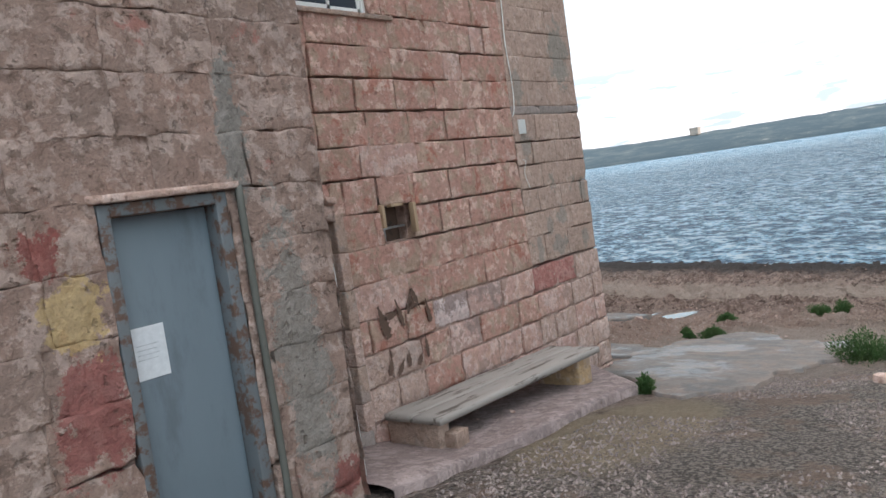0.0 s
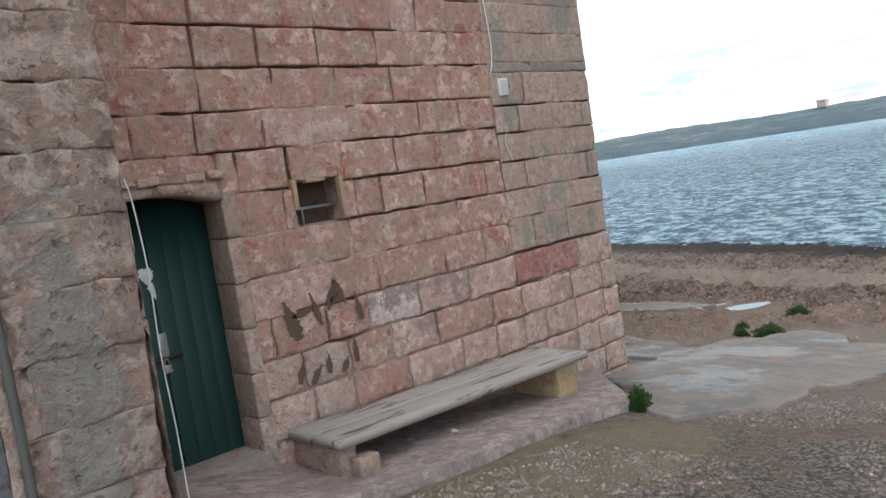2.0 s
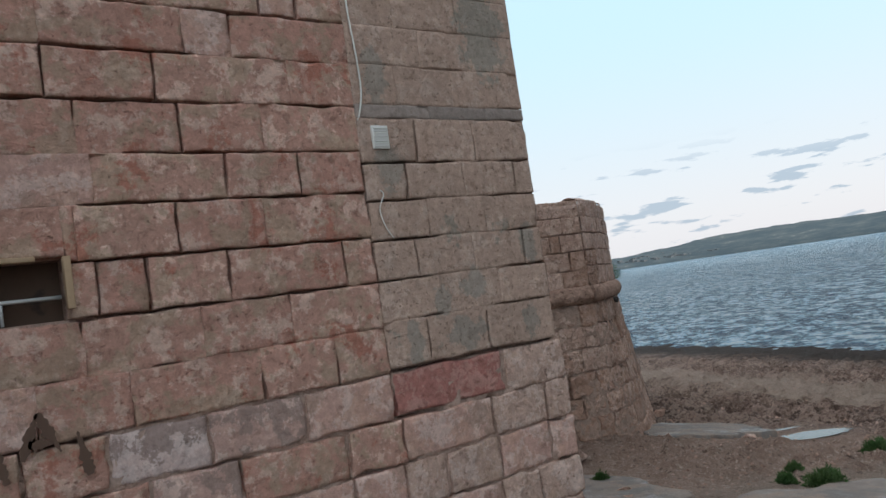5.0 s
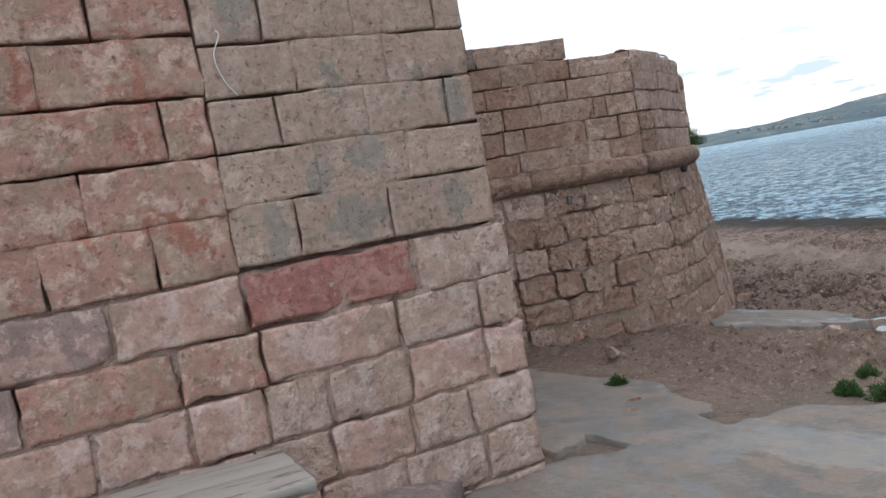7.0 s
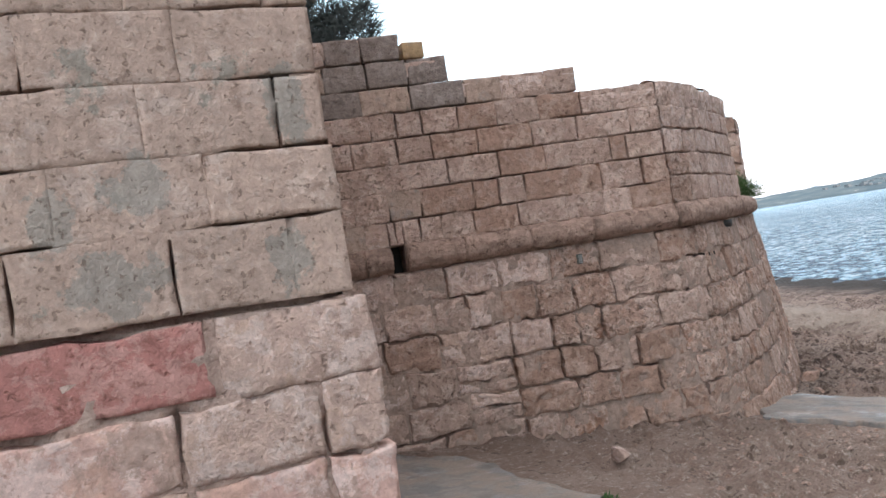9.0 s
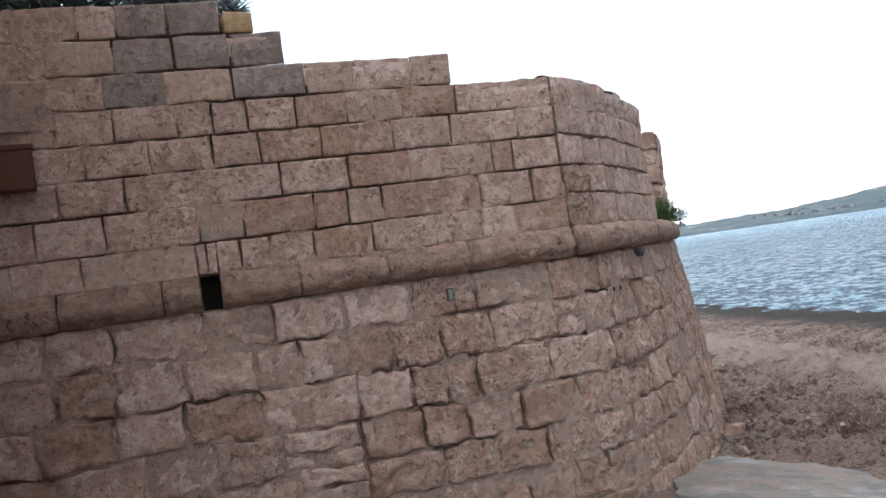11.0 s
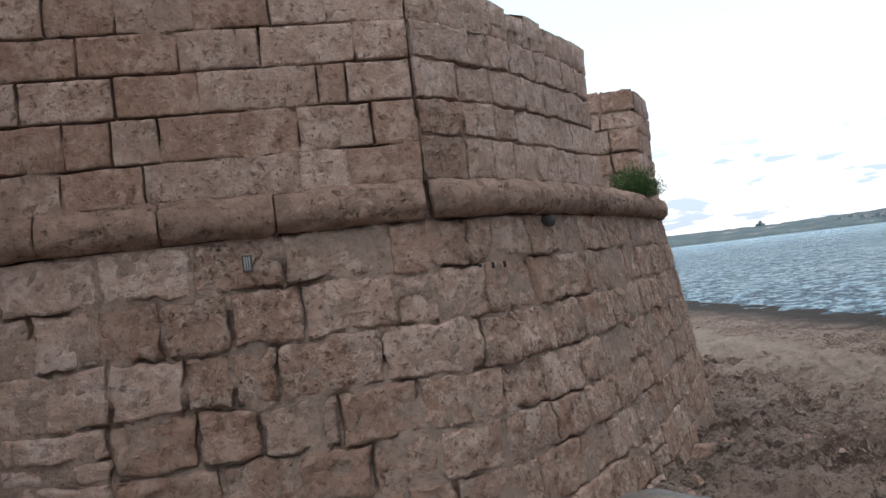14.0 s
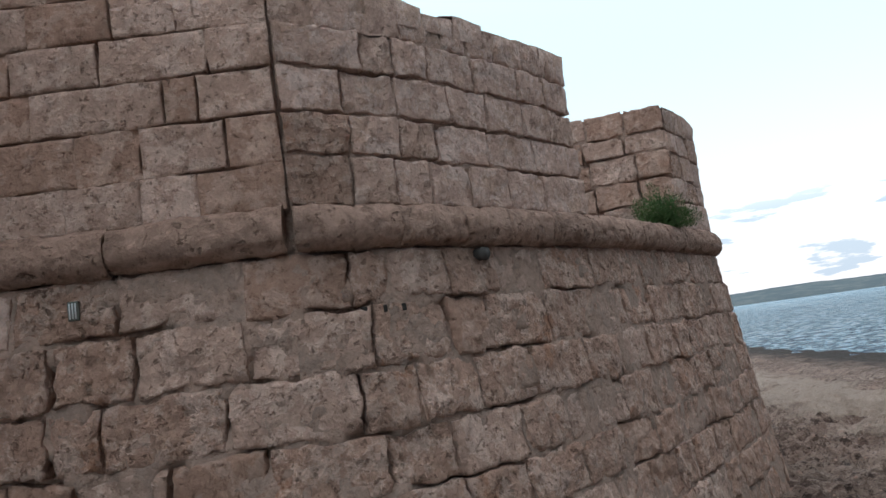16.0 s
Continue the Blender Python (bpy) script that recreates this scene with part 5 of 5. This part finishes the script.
put_mesh("stone", *box(5.6, 5.82, front_y(5.7) - 0.01, front_y(5.7) + 0.3, 3.03, 3.19, 0.012, 0.008), YELLOWSTONE, loose)

# cheek of the gun opening
CHEEK = (Vector((*flank_at(S_MER)[0].xy, 0)), Vector((10.35, 7.75, 0)))


def cheek_face(u, v, d):
    t = (CHEEK[1] - CHEEK[0]).normalized()
    n = Vector((-t.y, t.x, 0))
    n = n if n.x < 0 else -n
    p = CHEEK[0] + t * u + n * d
    return (p.x, p.y, v)


wall_cheek = backing("wall_cheek", cheek_face, (0.12, 1.0, 2.3), (1.2, 2.5), (), 0.4, MORTAR, "shaded cheek of the gun opening")
mortar_bed(wall_cheek, cheek_face, 0.05, 2.35, 1.25, 2.53, (), (), -0.018)
rubble(wall_cheek, cheek_face, 0.0, 2.4, wander(1.25, 2.56, 5), 0.3, 0.55, lambda u, v: FORT if rng.random() < 0.5 else FORTRED, **FLANKUP)


def cordon():
    """The round stone moulding between wall and parapet, in single lengths."""
    def length(wall, surf, a, b):
        n, m, vs, fs = 14, 22, [], []
        s = rng.uniform(0, 50)
        for i in range(m + 1):
            u = a + 0.004 + (b - a - 0.008) * i / m
            shrink = 0.985 if i in (0, m) else 1.0
            for j in range(n + 1):
                t = -math.pi / 2 + math.pi * j / n
                r = 0.132 * shrink + 0.016 * noise.noise(Vector((u * 4 + s, t * 1.5, s))) + 0.010 * noise.noise(Vector((u * 15 + s, t * 5, s))) - 0.05 * max(0.0, noise.noise(Vector((u * 7 + s, t * 2.2, s + 9))) - 0.22) - 0.03 * max(0.0, noise.noise(Vector((u * 19, t * 4, s))) - 0.2)
                vs.append(surf(u, 1.115 + r * math.sin(t), -0.02 + r * 0.98 * math.cos(t)))
        for i in range(m):
            for j in range(n):
                k = i * (n + 1) + j
                fs.append((k, k + 1 + n, k + n + 2, k + 1))
        for i in (0, m):
            fs.append(tuple(i * (n + 1) + j for j in range(n + 1)))
        put_mesh("cordon_stone", vs, fs, CORDON, wall)
    for a, b in ((3.6, 4.25), (4.25, 4.93), (4.93, 5.19), (5.33, 5.9), (5.9, 6.56), (6.56, 7.22), (7.22, 8.13)):
        length(wall_front, front_face, a, b)
    row = fill_row(0.03, RUN[-1], 0.4, 0.65)
    for a, b in zip(row, row[1:]):
        length(wall_flank, flank_face, a, b)


cordon()
room_behind("hollow_drain", 5.1, 5.4, 0.9, 1.3, front_y(5.3) + 0.35)
wp = flank_face(run_near(9.25, 4.41), 0.93, 0.0)
tagged(put_mesh("drain_spout", *tube([(wp[0] - 0.1, wp[1] + 0.2, 0.94), (wp[0] + 0.02, wp[1] - 0.035, 0.93), (wp[0] + 0.035, wp[1] - 0.06, 0.925)], 0.042, 12), PIPE), "dark round drain spout under the moulding", "drain pipe")


def wall_plate():
    """A small louvred iron plate let into the rough wall."""
    x, y, z = front_face(7.03, 0.83, 0.012)
    e = base_at("wall_plate", x, y, z, "small grey louvred iron plate on the wall", "vent")
    back = put_mesh("backplate", *box(x - 0.028, x + 0.028, y - 0.012, y + 0.02, z - 0.05, z + 0.05, 0.004), OLIVE, e)
    for k in range(3):
        put_mesh("slat", *box(x - 0.02 + 0.014 * k, x - 0.012 + 0.014 * k, y - 0.018, y - 0.012, z - 0.04, z + 0.04, 0.001), STEEL, back)


wall_plate()
# Solid dark blocks set into the wall; their colour supplies the holes' shade.
for k in range(3):
    hx, hy, hz = flank_face(0.36 + 0.12 * k, 0.645, -0.02)
    tagged(put_mesh("weep_hole", *box(hx - 0.017, hx + 0.017, hy - 0.014, hy + 0.06, hz - 0.02, hz + 0.02, 0.004, 0.004, k), DARK), "small dark block painted as a shaded square hole in the rough wall", "weep hole", "weep holes")


def rust_box():
    y = front_y(4.1)
    e = base_at("junction_box", 4.1, y - 0.05, 1.97, "rusty brown metal box with a pipe on the wall", "metal box")
    put_mesh("body", *box(3.98, 4.21, y - 0.16, y + 0.02, 1.98, 2.27, 0.012, 0.006), RUST, e)
    put_mesh("rim", *box(3.965, 4.225, y - 0.172, y - 0.12, 2.25, 2.29, 0.008, 0.004), RUST, e)
    put_mesh("conduit", *tube(bend([(3.68, y - 0.1, 3.15), (3.8, y - 0.1, 2.85), (3.93, y - 0.1, 2.5), (4.0, y - 0.09, 2.27)]), 0.02), PIPE, e, "grey conduit running up the wall")


rust_box()


# ---- plants ----
def tuft(name, x, y, z, w, h, count, seed, label, mat=LEAF, blade=0.012):
    """A lumpy low shrub: thin stems, and small leaves with gaps between them."""
    r = random.Random(seed)
    vs, fs = [], []
    for q in range(count):
        a, e = r.uniform(0, math.tau), math.asin(r.random())
        lump = 0.72 + 0.5 * noise.noise(Vector((math.cos(a) * 2.2, math.sin(a) * 2.2, e * 2 + seed)))
        rad = lump * r.random() ** 0.35
        p = Vector((x + math.cos(a) * math.cos(e) * w * 0.5 * rad, y + math.sin(a) * math.cos(e) * w * 0.4 * rad, z + math.sin(e) * h * rad))
        if q % 9 == 0:
            b = Vector((x + (p.x - x) * 0.25, y + (p.y - y) * 0.25, z - 0.03))
            s = Vector((0.003, 0.003, 0))
            k = len(vs)
            vs += [b - s, b + s, p + s * 0.4, p - s * 0.4]
            fs.append((k, k + 1, k + 2, k + 3))
        d = (p - Vector((x, y, z - h * 0.3))).normalized() + Vector((r.gauss(0, 0.5), r.gauss(0, 0.5), r.gauss(0.25, 0.4)))
        d = d.normalized() * r.uniform(1.6, 3.6) * blade
        s = d.cross(Vector((r.gauss(0, 1), r.gauss(0, 1), r.gauss(0, 1)))).normalized() * blade * 0.4
        k = len(vs)
        vs += [p, p + d * 0.5 + s, p + d, p + d * 0.5 - s]
        fs.append((k, k + 1, k + 2, k + 3))
    return tagged(put_mesh(name, vs, fs, mat), label, "shrub")


tuft("caper_bush", 11.72, 6.72, 1.22, 0.85, 0.5, 7000, 3, "bushy green wild shrub growing on the moulding", blade=0.010)
for k, (x, y, w, h) in enumerate(((2.2, -1.14, 0.24, 0.24), (7.3, 0.53, 0.22, 0.1), (9.0, 0.47, 0.55, 0.15), (9.56, -0.95, 0.75, 0.2), (4.8, -2.6, 1.2, 0.42), (6.74, -0.12, 0.55, 0.17), (6.6, 0.2, 0.28, 0.12), (5.5, 1.58, 0.24, 0.13), (2.72, -0.45, 0.3, 0.08), (9.6, -1.35, 0.5, 0.28))):
    tuft("ground_shrub", x, y, ground_z(x, y) - 0.01, w, h, 3600 if w > 1 else 2000, 20 + k, "low green shrub growing out of the stony ground", blade=0.015)


def pine():
    e = base_at("tree", 5.0, 8.2, 1.25, "dark feathery tree behind the bastion wall", "tree")
    put_mesh("trunk", *tube(bend([(5.0, 8.2, 1.25), (5.05, 8.15, 2.6), (4.9, 8.1, 4.2)]), 0.14, 10), BARK, e)
    for k in range(6):
        a = k * 1.1
        put_mesh("limb", *tube(bend([(4.95, 8.12, 3.2 + 0.15 * k), (4.95 + 0.5 * math.cos(a), 8.1 + 0.5 * math.sin(a), 3.9 + 0.1 * k), (4.95 + 1.1 * math.cos(a), 8.1 + 1.0 * math.sin(a), 4.4 + 0.1 * k)]), 0.045, 7), BARK, e)
    r = random.Random(5)
    vs, fs = [], []
    for c in range(760):
        a, q, zz = r.uniform(0, math.tau), r.random() ** 0.5, r.uniform(0, 1)
        cx, cy, cz = 4.9 + 1.75 * q * math.cos(a), 8.1 + 1.4 * q * math.sin(a), 3.25 + 2.5 * zz * (1.1 - 0.5 * q)
        for _ in range(60):
            d = Vector((r.gauss(0, 1), r.gauss(0, 1), r.gauss(0.3, 0.8))).normalized()
            p = Vector((cx, cy, cz)) + d * r.uniform(0.0, 0.16)
            t = d * r.uniform(0.1, 0.24)
            s = d.orthogonal().normalized() * 0.013
            k = len(vs)
            vs += [p - s, p + s, p + t]
            fs.append((k, k + 1, k + 2))
    put_mesh("crown", vs, fs, PINE, e)


pine()


# ---- loose stones ----
def rock(name, x, y, r, flat, seed, mat, label, zoff=0.0):
    """A broken, angular stone with rubbed edges."""
    q = random.Random(seed)
    bm = bmesh.new()
    for _ in range(16):
        bm.verts.new((q.uniform(-1, 1), q.uniform(-0.75, 0.75), q.uniform(-1, 1)))
    bmesh.ops.convex_hull(bm, input=bm.verts[:])
    for v in [v for v in bm.verts if not v.link_faces]:
        bm.verts.remove(v)
    bmesh.ops.bevel(bm, geom=bm.edges[:], offset=0.07, segments=2, affect="EDGES", profile=0.6)
    turn = q.uniform(0, math.tau)
    for v in bm.verts:
        v.co += noise.noise_vector(v.co * 2.5 + Vector((seed, 0, 0))) * 0.10
        a, b = v.co.x * math.cos(turn) - v.co.y * math.sin(turn), v.co.x * math.sin(turn) + v.co.y * math.cos(turn)
        v.co = Vector((x + a * r, y + b * r, ground_z(x, y) + zoff + v.co.z * r * flat + r * flat * 0.16))
    bm.verts.index_update()
    vs, fs = [v.co.copy() for v in bm.verts], [tuple(v.index for v in f.verts) for f in bm.faces]
    bm.free()
    return tagged(put_mesh(name, vs, fs, mat, smooth=False), label, "stone", "loose stones")


for k, (x, y, r) in enumerate(((6.3, 2.6, 0.13), (11.25, 5.5, 0.17), (10.55, 4.65, 0.14), (12.5, 6.75, 0.13), (9.1, 2.2, 0.10), (5.2, 1.0, 0.1), (5.0, 0.8, 0.07), (3.3, -3.05, 0.12), (10.95, 5.2, 0.09), (11.75, 5.85, 0.1))):
    rock("loose_stone", x, y, r * 0.9, 0.75, k * 3.7, PALE if k in (0, 4, 7) else RUBBLE, "pale loose limestone on the ground")
for k, (x, y, r) in enumerate(((0.35, -0.45, 0.04), (0.62, -0.62, 0.03), (-0.33, -0.3, 0.025))):
    rock("rubble_stone", x, y, r, 0.8, 60 + k, PALE, "small pale stone under the bench", 0.09 if k < 2 else 0.22)


def slab(name, cx, cy, rx, ry, h, mat, label, seed):
    """A thin worn skin of concrete with a broken, ragged outline."""
    n, vs, fs = 150, [], []
    rings = ((1.012, -0.10), (1.0, 0.75 * h), (0.985, h), (0.8, h), (0.55, h), (0.28, h))
    for sc, dz in rings:
        for k in range(n):
            a = k * math.tau / n
            c = Vector((math.cos(a), math.sin(a), 0))
            edge = 1 + 0.34 * noise.noise(c * 1.3 + Vector((seed, 0, 0))) + 0.17 * noise.noise(c * 3.4 + Vector((seed, 3, 0))) + 0.08 * noise.noise(c * 9 + Vector((seed, 7, 0))) + 0.04 * noise.noise(c * 22 + Vector((seed, 9, 0)))
            x, y = cx + c.x * rx * edge * sc, cy + c.y * ry * edge * sc
            vs.append((x, y, slope_z(x, y) + dz + 0.012 * noise.noise(Vector((x * 2.5, y * 2.5, 1)))))
    for q in range(len(rings) - 1):
        fs += [(q * n + k, q * n + (k + 1) % n, (q + 1) * n + (k + 1) % n, (q + 1) * n + k) for k in range(n)]
    fs.append(tuple((len(rings) - 1) * n + k for k in range(n)))
    return tagged(put_mesh(name, vs, fs, mat), label, "concrete", kind="structure")


slab("concrete_slab", 9.5, 3.4, 0.78, 1.0, 0.03, CONCRETE, "pale worn concrete patch at the bastion foot", 2)
slab("concrete_apron", 4.6, -1.1, 2.15, 1.35, 0.012, CONCRETE, "pale worn concrete apron with damp patches", 5)
slab("concrete_path", 4.65, 1.9, 0.95, 2.0, 0.014, CONCRETE, "damp worn concrete path beside the tower", 8)


def puddle(x, y, w, d, seed):
    n = 60
    z = slope_z(x, y) - 0.042
    vs = []
    for k in range(n):
        c = Vector((math.cos(k * math.tau / n), math.sin(k * math.tau / n), seed))
        r = 1 + 0.6 * noise.noise(c * 1.4) + 0.3 * noise.noise(c * 4.0)
        vs.append((x + 0.82 * w * r * c.x + 0.57 * d * r * c.y, y - 0.57 * w * r * c.x + 0.82 * d * r * c.y, z))
    tagged(put_mesh("puddle", vs, [tuple(range(n))], WATER), "shallow puddle reflecting the bright sky", "puddle", kind="structure")


WATER, wnt, wb = blank("still_puddle_water", 0.03, 0.5)
wb.inputs["Base Color"].default_value = rgb(0.12, 0.11, 0.10)
puddle(*PUDDLE, 0.66, 0.19, 4)
puddle(10.72, 2.62, 0.22, 0.07, 9)


def gravel():
    r = random.Random(11)
    vs, fs = [], []
    for _ in range(15000):
        x, y = r.uniform(-3.5, 5.0), -1.35 - abs(r.gauss(0, 1.9))
        if noise.noise(Vector((x * 0.9, y * 0.9, 6))) < -0.15:
            continue
        s = r.uniform(0.006, 0.02)
        z = ground_z(x, y)
        k = len(vs)
        for a in range(5):
            q = a * math.tau / 5 + r.uniform(-0.4, 0.4)
            vs.append((x + math.cos(q) * s, y + math.sin(q) * s * 0.8, z))
        vs.append((x + r.uniform(-0.3, 0.3) * s, y, z + s * r.uniform(0.5, 1.0)))
        fs += [(k + a, k + (a + 1) % 5, k + 5) for a in range(5)]
    ob = put_mesh("gravel", vs, fs, PEBBLE, smooth=False)
    tagged(ob, "grey and beige loose gravel on bare earth", "gravel", kind="stuff")


gravel()


def shore_stones():
    r = random.Random(23)
    vs, fs = [], []
    for k in range(9000):
        x, y = (4.5 + abs(r.gauss(0, 6.5)), r.uniform(-6, 12)) if k < 7000 else (r.uniform(4.6, 9.5), r.uniform(0.2, 4.4))
        if 3.5 < x < 8.2 and -2.4 < y < 0.3 and r.random() < 0.85:
            continue
        if y > 3.3 and x < 9 or x < 13.2 and y > 4.6 + (x - 9) * 0.95:
            continue
        s = (0.010 + 0.036 * r.random() ** 4) * (1.0 if k < 7000 and not (x < 9.5 and y > 0) else 0.7)
        z = ground_z(x, y) - s * 0.2
        k = len(vs)
        for a in range(6):
            q = a * math.tau / 6 + r.uniform(-0.35, 0.35)
            vs.append((x + math.cos(q) * s, y + math.sin(q) * s * 0.75, z))
        for a in range(3):
            q = a * math.tau / 3 + r.uniform(-0.5, 0.5)
            vs.append((x + math.cos(q) * s * 0.5, y + math.sin(q) * s * 0.4, z + s * r.uniform(0.5, 0.9)))
        fs += [(k, k + 1, k + 6), (k + 1, k + 2, k + 7, k + 6), (k + 2, k + 3, k + 7), (k + 3, k + 4, k + 8, k + 7), (k + 4, k + 5, k + 8), (k + 5, k, k + 6, k + 8), (k + 6, k + 7, k + 8)]
    tagged(put_mesh("shore_rubble", vs, fs, RUBBLE, smooth=False), "scattered small stones on the rocky shore", "stones", kind="stuff")


shore_stones()
